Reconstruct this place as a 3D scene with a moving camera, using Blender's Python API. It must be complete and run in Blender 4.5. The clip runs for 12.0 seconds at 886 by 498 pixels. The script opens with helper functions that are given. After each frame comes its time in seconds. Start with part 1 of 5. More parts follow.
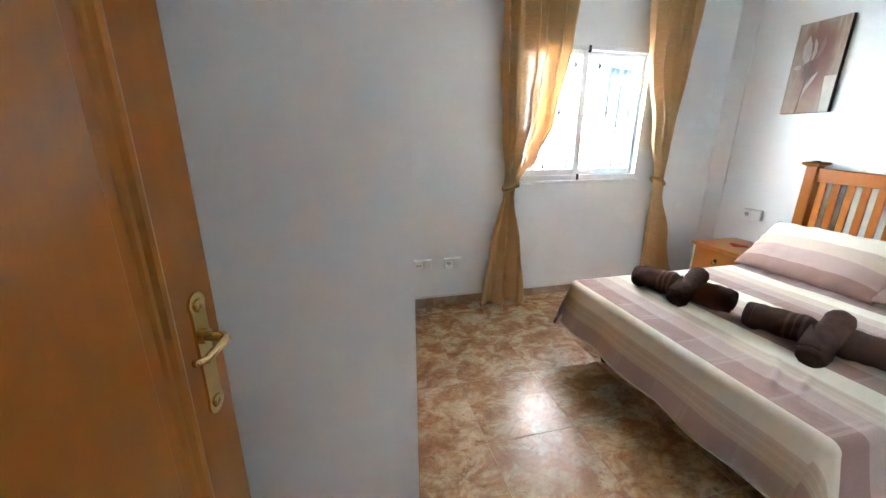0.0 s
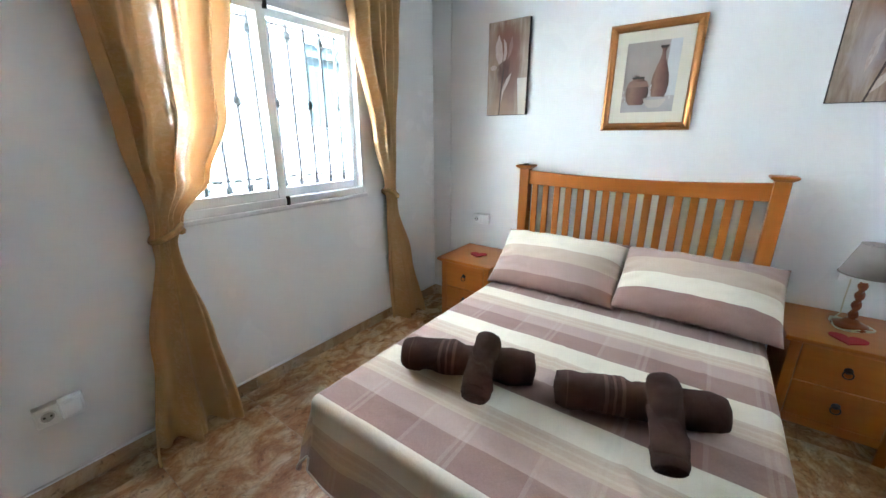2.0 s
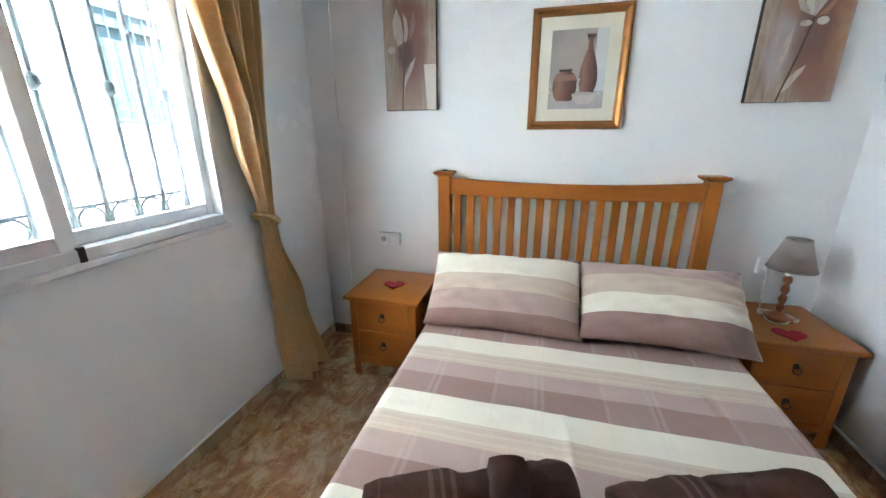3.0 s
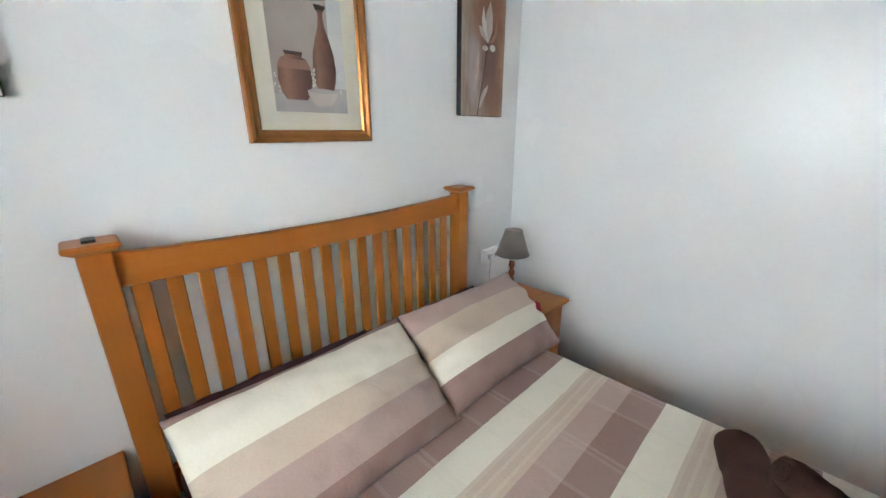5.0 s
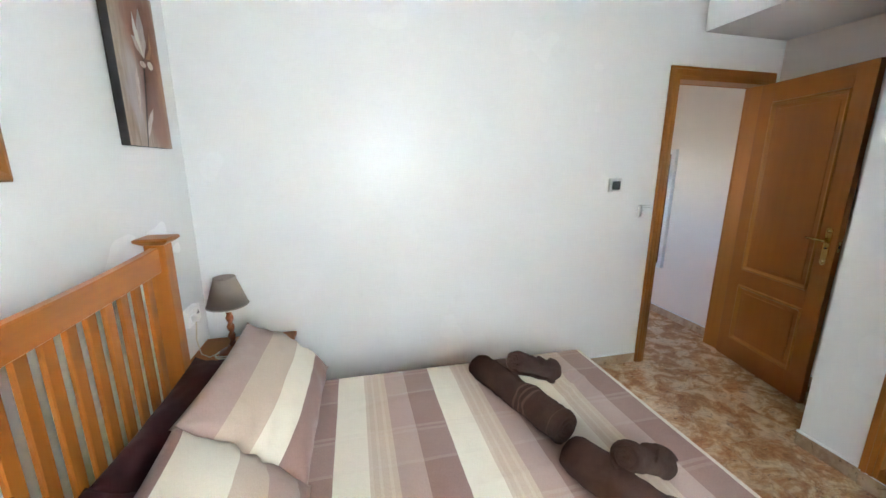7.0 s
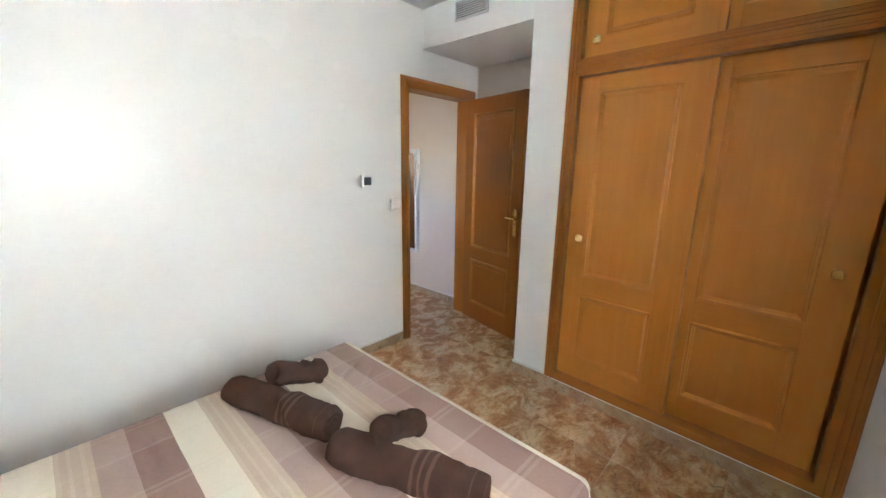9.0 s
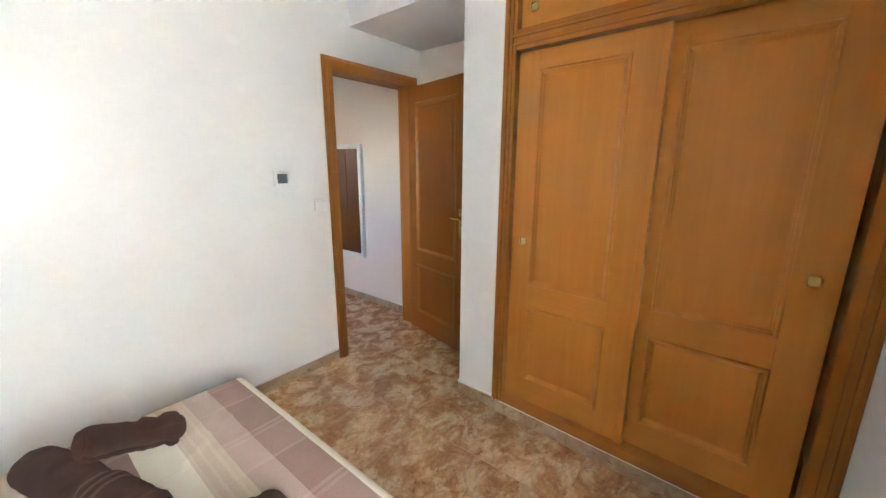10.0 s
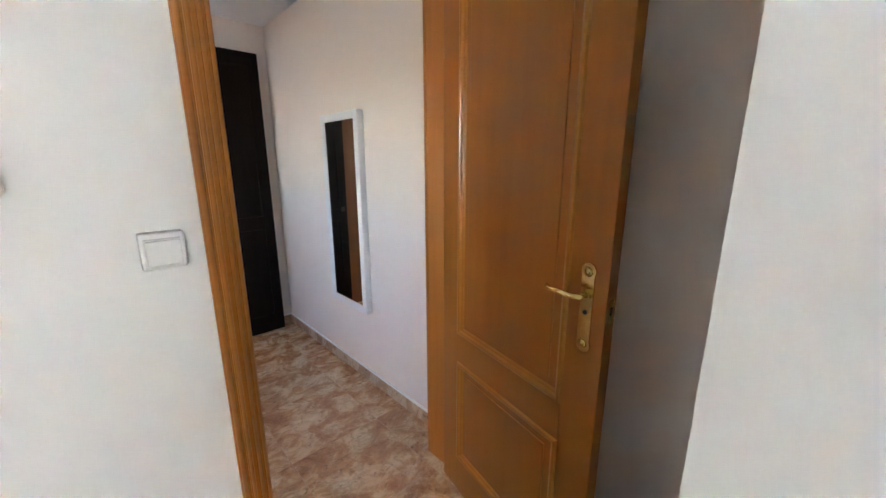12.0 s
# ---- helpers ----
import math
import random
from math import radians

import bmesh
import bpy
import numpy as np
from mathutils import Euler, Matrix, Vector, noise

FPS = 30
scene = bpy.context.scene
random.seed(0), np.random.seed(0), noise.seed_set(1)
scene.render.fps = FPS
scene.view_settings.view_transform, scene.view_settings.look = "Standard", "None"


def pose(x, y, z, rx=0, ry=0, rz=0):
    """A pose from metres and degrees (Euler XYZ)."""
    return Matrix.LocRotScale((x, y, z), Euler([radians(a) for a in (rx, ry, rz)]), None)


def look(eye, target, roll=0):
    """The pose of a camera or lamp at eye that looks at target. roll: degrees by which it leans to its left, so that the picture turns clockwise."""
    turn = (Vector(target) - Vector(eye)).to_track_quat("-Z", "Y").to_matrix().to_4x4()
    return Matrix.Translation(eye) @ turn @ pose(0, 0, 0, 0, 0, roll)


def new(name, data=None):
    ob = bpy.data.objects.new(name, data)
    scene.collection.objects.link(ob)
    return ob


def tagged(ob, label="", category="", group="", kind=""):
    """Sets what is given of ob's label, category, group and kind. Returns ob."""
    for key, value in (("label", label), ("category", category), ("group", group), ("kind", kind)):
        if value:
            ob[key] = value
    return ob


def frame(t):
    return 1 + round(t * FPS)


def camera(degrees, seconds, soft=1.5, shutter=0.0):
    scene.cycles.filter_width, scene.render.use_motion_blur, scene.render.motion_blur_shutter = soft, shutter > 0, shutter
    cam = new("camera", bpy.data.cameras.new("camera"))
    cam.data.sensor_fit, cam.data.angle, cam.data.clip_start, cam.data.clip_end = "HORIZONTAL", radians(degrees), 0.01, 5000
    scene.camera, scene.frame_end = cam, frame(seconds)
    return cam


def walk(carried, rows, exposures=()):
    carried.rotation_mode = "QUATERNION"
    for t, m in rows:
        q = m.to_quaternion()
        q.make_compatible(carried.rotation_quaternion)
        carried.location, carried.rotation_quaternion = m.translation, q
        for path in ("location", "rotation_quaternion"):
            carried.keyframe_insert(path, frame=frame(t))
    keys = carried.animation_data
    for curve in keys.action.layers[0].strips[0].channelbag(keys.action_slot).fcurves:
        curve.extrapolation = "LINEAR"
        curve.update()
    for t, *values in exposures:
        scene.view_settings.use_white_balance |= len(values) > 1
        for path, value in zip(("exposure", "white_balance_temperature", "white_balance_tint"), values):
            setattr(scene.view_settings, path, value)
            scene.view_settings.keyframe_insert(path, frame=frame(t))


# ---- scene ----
cam = camera(100.2, 12.0)
PATH = [
    (0, (-0.374, 0.018, 1.362), (0.09, 1.877, 0.788), 0.1),
    (0.5, (-0.224, 0.273, 1.423), (0.619, 1.986, 0.824), -0.6),
    (1, (-0.056, 0.434, 1.429), (1.052, 1.986, 0.828), -0.3),
    (1.5, (0.117, 0.625, 1.426), (1.454, 1.992, 0.839), -0.4),
    (2, (0.295, 0.894, 1.396), (1.853, 2.004, 0.813), -0.1),
    (2.5, (0.504, 1.162, 1.404), (2.209, 2.026, 0.816), -0.2),
    (3.5, (0.86, 1.66, 1.408), (2.77, 1.66, 0.82), -0.3),
    (4.5, (1.288, 1.94, 1.415), (2.983, 1.048, 0.84), -0.4),
    (5, (1.54, 1.953, 1.461), (2.89, 0.605, 0.859), -0.2),
    (5.5, (1.742, 1.976, 1.46), (2.66, 0.305, 0.856), -0.0),
    (6, (1.876, 1.983, 1.448), (2.243, 0.107, 0.861), -0.1),
    (6.1, (2.066, 2.170, 1.468), (2.167, 0.220, 1.027), 0.1),
    (6.2, (2.057, 2.172, 1.465), (2.101, 0.220, 1.028), 0.1),
    (6.3, (2.062, 2.174, 1.468), (2.029, 0.220, 1.029), 0.1),
    (6.5, (2.059, 2.174, 1.473), (1.905, 0.23, 1.031), 0.2),
    (7, (2.058, 2.179, 1.47), (1.6, 0.283, 1.031), 0.2),
    (7.5, (2.052, 2.184, 1.461), (1.322, 0.373, 1.026), 0.3),
    (9.5, (1.805, 2.233, 1.464), (0.294, 1.0, 1.021), 0.4),
    (10, (1.507, 2.201, 1.429), (-0.011, 0.976, 0.986), 0.2),
    (10.5, (1.128, 2.033, 1.44), (-0.387, 0.804, 1.001), 0.2),
    (11, (0.785, 1.809, 1.42), (-0.72, 0.565, 0.989), -0.1),
    (11.5, (0.478, 1.437, 1.389), (-0.925, 0.081, 0.947), 0.1),
    (12, (0.189, 1.008, 1.352), (-1.149, -0.407, 0.898), -0.1),
]
walk(cam, [(t, look(eye, target, roll)) for t, eye, target, roll in PATH], [(0, 5.58, 5800, 6), (1, 5.36, 5750, 5), (1.6, 5.24, 5720, 5), (2.3, 4.97, 5650, 4), (4.5, 4.74, 6100, 7), (5.4, 4.60, 6050, 7), (6.1, 4.93, 6100, 7), (7, 5.03, 6150, 7), (9.5, 5.22, 6550, 9), (10.3, 5.34, 6600, 9), (11, 5.33, 6450, 10), (12, 5.4, 6400, 10)])

# ---- world, sun, exposure ----
world = bpy.data.worlds.new("world")
scene.world = world
world.use_nodes = True
wn = world.node_tree
sky = wn.nodes.new("ShaderNodeTexSky")
sky.sky_type = "NISHITA"
sky.sun_disc = False
sky.sun_elevation = radians(50)
sky.sun_rotation = radians(185.4)
wn.links.new(sky.outputs[0], wn.nodes["Background"].inputs[0])
wn.nodes["Background"].inputs[1].default_value = 0.15

sun = new("sun", bpy.data.lights.new("sun", "SUN"))
sun.data.energy = 5.0
sun.data.angle = radians(0.5)
sun.data.color = (1.0, 0.97, 0.93)
sun.matrix_world = look((1.5, -6.0, 14.5), (2.6, 5.6, 0.6))


# ---- building helpers ----
def world_of(ob):
    m = Matrix.Identity(4)
    while ob is not None:
        m = ob.matrix_parent_inverse @ ob.matrix_basis @ m
        ob = ob.parent
    return m


def thing(name, base, label, category, group="", kind=""):
    e = new(name)
    e.empty_display_size = 0.1
    e.matrix_basis = Matrix.Translation(base)
    return tagged(e, label, category, group, kind)


def link(name, mesh, material, parent=None, label=""):
    ob = new(name, mesh)
    if material is not None and not mesh.materials:
        mesh.materials.append(material)
    if parent is not None:
        ob.parent = parent
        ob.matrix_parent_inverse = world_of(parent).inverted()
    return tagged(ob, label)


def part(name, bm, material, parent=None, label="", smooth=False):
    mesh = bpy.data.meshes.new(name)
    bm.normal_update()
    bm.to_mesh(mesh)
    bm.free()
    if smooth:
        for p in mesh.polygons:
            p.use_smooth = True
    return link(name, mesh, material, parent, label)


def structure(name, bm, material, label, category, smooth=False):
    return tagged(part(name, bm, material, None, "", smooth), label, category, "", "structure")


def add_box(bm, x0, x1, y0, y1, z0, z1, bevel=0.0, seg=2):
    vs = bmesh.ops.create_cube(bm, size=1.0)["verts"]
    for v in vs:
        v.co = Vector(((x0 + x1) / 2 + v.co.x * (x1 - x0), (y0 + y1) / 2 + v.co.y * (y1 - y0), (z0 + z1) / 2 + v.co.z * (z1 - z0)))
    if bevel > 0:
        es = list({e for v in vs for e in v.link_edges})
        bmesh.ops.bevel(bm, geom=es, offset=bevel, segments=seg, affect="EDGES", profile=0.5, clamp_overlap=True)
    return bm


def box(x0, x1, y0, y1, z0, z1, bevel=0.0, seg=2):
    return add_box(bmesh.new(), x0, x1, y0, y1, z0, z1, bevel, seg)


def lathe(profile, n=24, at=(0, 0, 0)):
    """Turned solid from rows of (radius, height)."""
    bm = bmesh.new()
    rings = []
    for r, h in profile:
        rings.append([bm.verts.new((at[0] + r * math.cos(2 * math.pi * i / n), at[1] + r * math.sin(2 * math.pi * i / n), at[2] + h)) for i in range(n)])
    for a, b in zip(rings, rings[1:]):
        for i in range(n):
            bm.faces.new((a[i], a[(i + 1) % n], b[(i + 1) % n], b[i]))
    for ring, flip in ((rings[0], True), (rings[-1], False)):
        if profile[0 if flip else -1][0] > 1e-5:
            bm.faces.new(ring[::-1] if flip else ring)
    bmesh.ops.remove_doubles(bm, verts=bm.verts, dist=1e-6)
    return bm


def tube(points, radius, n=8, closed=False, bm=None):
    """Round bar swept along a line of points."""
    bm = bm or bmesh.new()
    pts = [Vector(p) for p in points]
    m = len(pts)
    rings, side = [], None
    for i, p in enumerate(pts):
        a = pts[(i - 1) % m] if (closed or i > 0) else p
        b = pts[(i + 1) % m] if (closed or i < m - 1) else p
        d = (b - a).normalized()
        if side is None:
            side = d.orthogonal().normalized()
        side = (side - d * side.dot(d)).normalized()
        up = d.cross(side)
        r = radius(i / (m - 1)) if callable(radius) else radius
        rings.append([bm.verts.new(p + r * (math.cos(2 * math.pi * k / n) * side + math.sin(2 * math.pi * k / n) * up)) for k in range(n)])
    pairs = list(zip(rings, rings[1:]))
    if closed:
        pairs.append((rings[-1], rings[0]))
    for a, b in pairs:
        for k in range(n):
            bm.faces.new((a[k], a[(k + 1) % n], b[(k + 1) % n], b[k]))
    if not closed:
        bm.faces.new(rings[0][::-1])
        bm.faces.new(rings[-1])
    return bm


def sheet(nu, nv, place, uv):
    """A grid of quads: place(i, j) and uv(i, j) for i in 0..nu, j in 0..nv."""
    bm = bmesh.new()
    layer = bm.loops.layers.uv.new("UVMap")
    vs = [[bm.verts.new(place(i, j)) for j in range(nv + 1)] for i in range(nu + 1)]
    for i in range(nu):
        for j in range(nv):
            f = bm.faces.new((vs[i][j], vs[i + 1][j], vs[i + 1][j + 1], vs[i][j + 1]))
            f.smooth = True
            for loop, (a, b) in zip(f.loops, ((i, j), (i + 1, j), (i + 1, j + 1), (i, j + 1))):
                loop[layer].uv = uv(a, b)
    return bm


def outline(points, depth, to):
    """A flat plate from an outline of 2D points, with its thickness; to(u, v, w) gives the place."""
    bm = bmesh.new()
    front = [bm.verts.new(to(u, v, depth)) for u, v in points]
    back = [bm.verts.new(to(u, v, 0.0)) for u, v in points]
    bm.faces.new(front)
    bm.faces.new(back[::-1])
    k = len(points)
    for i in range(k):
        bm.faces.new((front[i], back[i], back[(i + 1) % k], front[(i + 1) % k]))
    bmesh.ops.recalc_face_normals(bm, faces=bm.faces)
    return bm


def lerp_rows(rows, x):
    if x <= rows[0][0]:
        return rows[0][1]
    for (a, va), (b, vb) in zip(rows, rows[1:]):
        if x <= b:
            s = (x - a) / (b - a)
            s = s * s * (3 - 2 * s)
            return va + (vb - va) * s
    return rows[-1][1]


# ---- materials ----
def material(name, rough=0.5, metal=0.0, spec=0.5):
    m = bpy.data.materials.new(name)
    m.use_nodes = True
    b = m.node_tree.nodes["Principled BSDF"]
    b.inputs["Roughness"].default_value = rough
    b.inputs["Metallic"].default_value = metal
    b.inputs["Specular IOR Level"].default_value = spec
    return m, m.node_tree, b


def node(nt, kind, **inputs):
    n = nt.nodes.new(kind)
    for k, v in inputs.items():
        n.inputs[k.replace("_", " ")].default_value = v
    return n


def coords(nt, scale=(1, 1, 1), which="Object"):
    tc = nt.nodes.new("ShaderNodeTexCoord")
    mp = nt.nodes.new("ShaderNodeMapping")
    mp.inputs["Scale"].default_value = scale
    nt.links.new(tc.outputs[which], mp.inputs["Vector"])
    return mp.outputs[0]


def noise_tex(nt, vec, scale, detail=4.0, rough=0.55, distort=0.0):
    n = node(nt, "ShaderNodeTexNoise", Scale=scale, Detail=detail, Roughness=rough, Distortion=distort)
    nt.links.new(vec, n.inputs["Vector"])
    return n.outputs["Fac"]


def ramp(nt, fac, stops, mode="LINEAR"):
    r = nt.nodes.new("ShaderNodeValToRGB")
    r.color_ramp.interpolation = mode
    e = r.color_ramp.elements
    while len(e) < len(stops):
        e.new(0.5)
    for el, (p, c) in zip(e, stops):
        el.position = p
        el.color = (*c, 1) if len(c) == 3 else c
    nt.links.new(fac, r.inputs[0])
    return r.outputs[0]


def mix(nt, fac, a, b, mode="MIX"):
    n = nt.nodes.new("ShaderNodeMix")
    n.data_type, n.blend_type = "RGBA", mode
    for sock, v in ((n.inputs[0], fac), (n.inputs[6], a), (n.inputs[7], b)):
        if isinstance(v, (int, float)):
            sock.default_value = v
        elif isinstance(v, tuple):
            sock.default_value = (*v, 1)
        else:
            nt.links.new(v, sock)
    return n.outputs[2]


def maths(nt, op, a, b=0.0, c=0.0):
    n = nt.nodes.new("ShaderNodeMath")
    n.operation = op
    for sock, v in zip(n.inputs, (a, b, c)):
        if isinstance(v, (int, float)):
            sock.default_value = v
        else:
            nt.links.new(v, sock)
    return n.outputs[0]


def bump(nt, b, height, strength=0.2, distance=0.002):
    n = node(nt, "ShaderNodeBump", Strength=strength, Distance=distance)
    nt.links.new(height, n.inputs["Height"])
    nt.links.new(n.outputs[0], b.inputs["Normal"])


def surface(name, col, rough, var=0.12, scale=6.0, fine=120.0, relief=0.1, metal=0.0, spec=0.5, distance=0.001):
    """Plain stuff with stains at one scale and grain at another."""
    m, nt, b = material(name, rough, metal, spec)
    v = coords(nt)
    big = noise_tex(nt, v, scale, 3)
    small = noise_tex(nt, v, fine, 3)
    dark = tuple(c * (1 - var) for c in col)
    light = tuple(min(1, c * (1 + var * 0.5)) for c in col)
    c1 = ramp(nt, big, ((0.3, dark), (0.7, light)))
    c2 = mix(nt, 0.18, c1, ramp(nt, small, ((0.3, dark), (0.7, light))))
    nt.links.new(c2, b.inputs["Base Color"])
    rr = ramp(nt, big, ((0.3, (rough * 0.9,) * 3), (0.7, (min(1, rough * 1.12),) * 3)))
    nt.links.new(rr, b.inputs["Roughness"])
    if relief:
        bump(nt, b, small, relief, distance)
    return m


def wood(name, dark, mid, light, axis, rough=0.36, coat=0.12):
    """Varnished timber with the grain along one axis (0, 1, 2)."""
    m, nt, b = material(name, rough, 0.0, 0.35)
    s = [26.0, 26.0, 26.0]
    s[axis] = 1.3
    v = coords(nt, tuple(s))
    w = [3.0, 3.0, 3.0]
    w[axis] = 0.5
    v2 = coords(nt, tuple(w))
    grain = noise_tex(nt, v, 1.0, 6, 0.6, 0.6)
    f = [160.0, 160.0, 160.0]
    f[axis] = 5.0
    pores = noise_tex(nt, coords(nt, tuple(f)), 1.0, 2)
    tone = noise_tex(nt, v2, 1.0, 2, 0.5, 0.4)
    c = ramp(nt, grain, ((0.25, dark), (0.5, mid), (0.78, light)))
    c = mix(nt, 0.35, c, ramp(nt, tone, ((0.3, dark), (0.7, light))))
    c = mix(nt, 0.08, c, ramp(nt, pores, ((0.35, dark), (0.55, mid))))
    nt.links.new(c, b.inputs["Base Color"])
    b.inputs["Coat Weight"].default_value = coat
    b.inputs["Coat Roughness"].default_value = 0.18
    bump(nt, b, grain, 0.03, 0.0006)
    return m


HONEY = ((0.54, 0.205, 0.031), (0.59, 0.234, 0.039), (0.64, 0.263, 0.048))
wood_z = wood("honey_oak_upright", *HONEY, 2)
wood_y = wood("honey_oak_along_y", *HONEY, 1)
CASING = ((0.36, 0.120, 0.016), (0.42, 0.146, 0.021), (0.47, 0.172, 0.029))
# door oak darkened in the colour for the shade inside the deep moulding
shade_mould_z = wood("shade_darkened_moulding_oak", *[tuple(v * k for v, k in zip(c, (0.68, 0.64, 0.58))) for c in HONEY], 2, 0.3, 0.3)
case_z = wood("casing_oak_upright", *CASING, 2)
case_x = wood("casing_oak_along_x", *CASING, 0)
case_y = wood("casing_oak_along_y", *CASING, 1)
PINE = ((0.37, 0.108, 0.011), (0.43, 0.134, 0.017), (0.49, 0.165, 0.026))
pine_z = wood("orange_pine_upright", *PINE, 2, 0.35)
pine_y = wood("orange_pine_along_y", *PINE, 1, 0.35)
DOORC = ((0.31, 0.098, 0.010), (0.34, 0.111, 0.013), (0.37, 0.125, 0.016))
door_z = wood("door_veneer_upright", *DOORC, 2, 0.34, 0.15)
turned_wood = wood("reddish_turned_wood", (0.20, 0.05, 0.012), (0.28, 0.075, 0.02), (0.36, 0.11, 0.03), 2, 0.3)
brown_door = wood("brown_stained_door", (0.13, 0.044, 0.009), (0.16, 0.055, 0.012), (0.19, 0.067, 0.016), 2)
# white plastic greyed in the colour for the shade inside a socket's recess
socket_cup = surface("shaded_socket_cup", (0.5, 0.5, 0.49), 0.5, 0.05, 30, 300, 0.0)
dark_wood = wood("near_black_brown_wood", (0.006, 0.003, 0.0025), (0.009, 0.005, 0.004), (0.013, 0.007, 0.005), 2, 0.6, 0.0)
dark_wood.node_tree.nodes["Principled BSDF"].inputs["Specular IOR Level"].default_value = 0.08

wall_paint = surface("white_wall_paint", (0.90, 0.905, 0.90), 0.25, 0.03, 1.2, 260, 0.02, spec=0.27, distance=0.0008)
# hall white, warmed in the colour to offset the blue sky light there
warmed_hall_paint = surface("warmed_white_hall_paint", (0.85, 0.765, 0.70), 0.5, 0.03, 1.2, 260, 0.02, spec=0.3, distance=0.0008)
ceiling_paint = surface("white_ceiling_paint", (0.91, 0.91, 0.91), 0.7, 0.03, 1.5, 200, 0.1)
alu_white = surface("white_lacquered_aluminium", (0.78, 0.79, 0.80), 0.3, 0.03, 5, 200, 0.0)
plastic_white = surface("white_switch_plastic", (0.90, 0.90, 0.885), 0.35, 0.03, 20, 300, 0.0)
plastic_dark = surface("dark_plastic", (0.02, 0.02, 0.022), 0.4, 0.1, 20, 300, 0.0)
screen_dark = surface("dark_grey_display", (0.035, 0.042, 0.045), 0.15, 0.1, 30, 300, 0.0)
brass = surface("polished_brass", (0.80, 0.60, 0.26), 0.2, 0.12, 30, 300, 0.0, metal=1.0)
iron_dark = surface("blackened_iron", (0.05, 0.045, 0.04), 0.45, 0.2, 30, 300, 0.1, metal=0.8)
iron_far = surface("far_grey_iron", (0.035, 0.043, 0.046), 0.7, 0.08, 20, 200, 0.0, spec=0.1)
iron_white = surface("weathered_grey_iron", (0.075, 0.088, 0.090), 0.45, 0.08, 20, 200, 0.05)
gold_frame = surface("bronze_gold_moulding", (0.42, 0.18, 0.058), 0.36, 0.12, 9, 160, 0.12, metal=0.85)
black_edge = surface("black_canvas_edge", (0.012, 0.011, 0.011), 0.6, 0.2, 30, 300, 0.1)
mount_card = surface("cream_mount_card", (0.72, 0.68, 0.56), 0.7, 0.03, 8, 300, 0.05)
maroon_cloth = surface("dark_maroon_cotton", (0.060, 0.014, 0.016), 0.9, 0.25, 14, 900, 0.3)
hem_cloth = surface("cream_hem_cotton", (0.62, 0.54, 0.44), 0.9, 0.15, 20, 600, 0.3)
heart_felt = surface("crimson_felt", (0.42, 0.022, 0.045), 0.85, 0.2, 30, 700, 0.4)
shade_cloth = surface("taupe_lampshade_linen", (0.30, 0.26, 0.23), 0.85, 0.1, 12, 700, 0.3)
cord_white = surface("cream_flex", (0.70, 0.64, 0.50), 0.45, 0.1, 30, 300, 0.0)
grout = surface("sandy_grout", (0.50, 0.35, 0.23), 0.8, 0.2, 9, 300, 0.2)
facade_white = surface("white_render_facade", (0.82, 0.82, 0.80), 0.85, 0.06, 0.8, 60, 0.3, distance=0.003)
facade_glass = surface("dim_window_glass", (0.034, 0.048, 0.053), 0.95, 0.1, 2, 60, 0.0, spec=0.0)
ground_mat = surface("pale_paving", (0.42, 0.40, 0.37), 0.85, 0.2, 1.0, 40, 0.3)
roof_tile = surface("terracotta_roof", (0.36, 0.17, 0.10), 0.8, 0.25, 2, 40, 0.3)
vent_metal = surface("white_vent_metal", (0.62, 0.62, 0.62), 0.4, 0.04, 8, 200, 0.0)
duct_shade = surface("duct_shade_plate", (0.05, 0.05, 0.05), 0.9, 0.2, 10, 100, 0.1)

# glazing
glass, nt, b = material("clear_window_glass", 0.02)
clear = nt.nodes.new("ShaderNodeBsdfTransparent")
clear.inputs[0].default_value = (0.95, 0.97, 0.97, 1)
gloss = node(nt, "ShaderNodeBsdfGlossy", Roughness=0.02)
sh = node(nt, "ShaderNodeMixShader", Fac=0.06)
nt.links.new(clear.outputs[0], sh.inputs[1])
nt.links.new(gloss.outputs[0], sh.inputs[2])
nt.links.new(sh.outputs[0], nt.nodes["Material Output"].inputs[0])

mirror_glass, nt, b = material("silvered_mirror", 0.01, 1.0)
b.inputs["Base Color"].default_value = (0.86, 0.87, 0.87, 1)


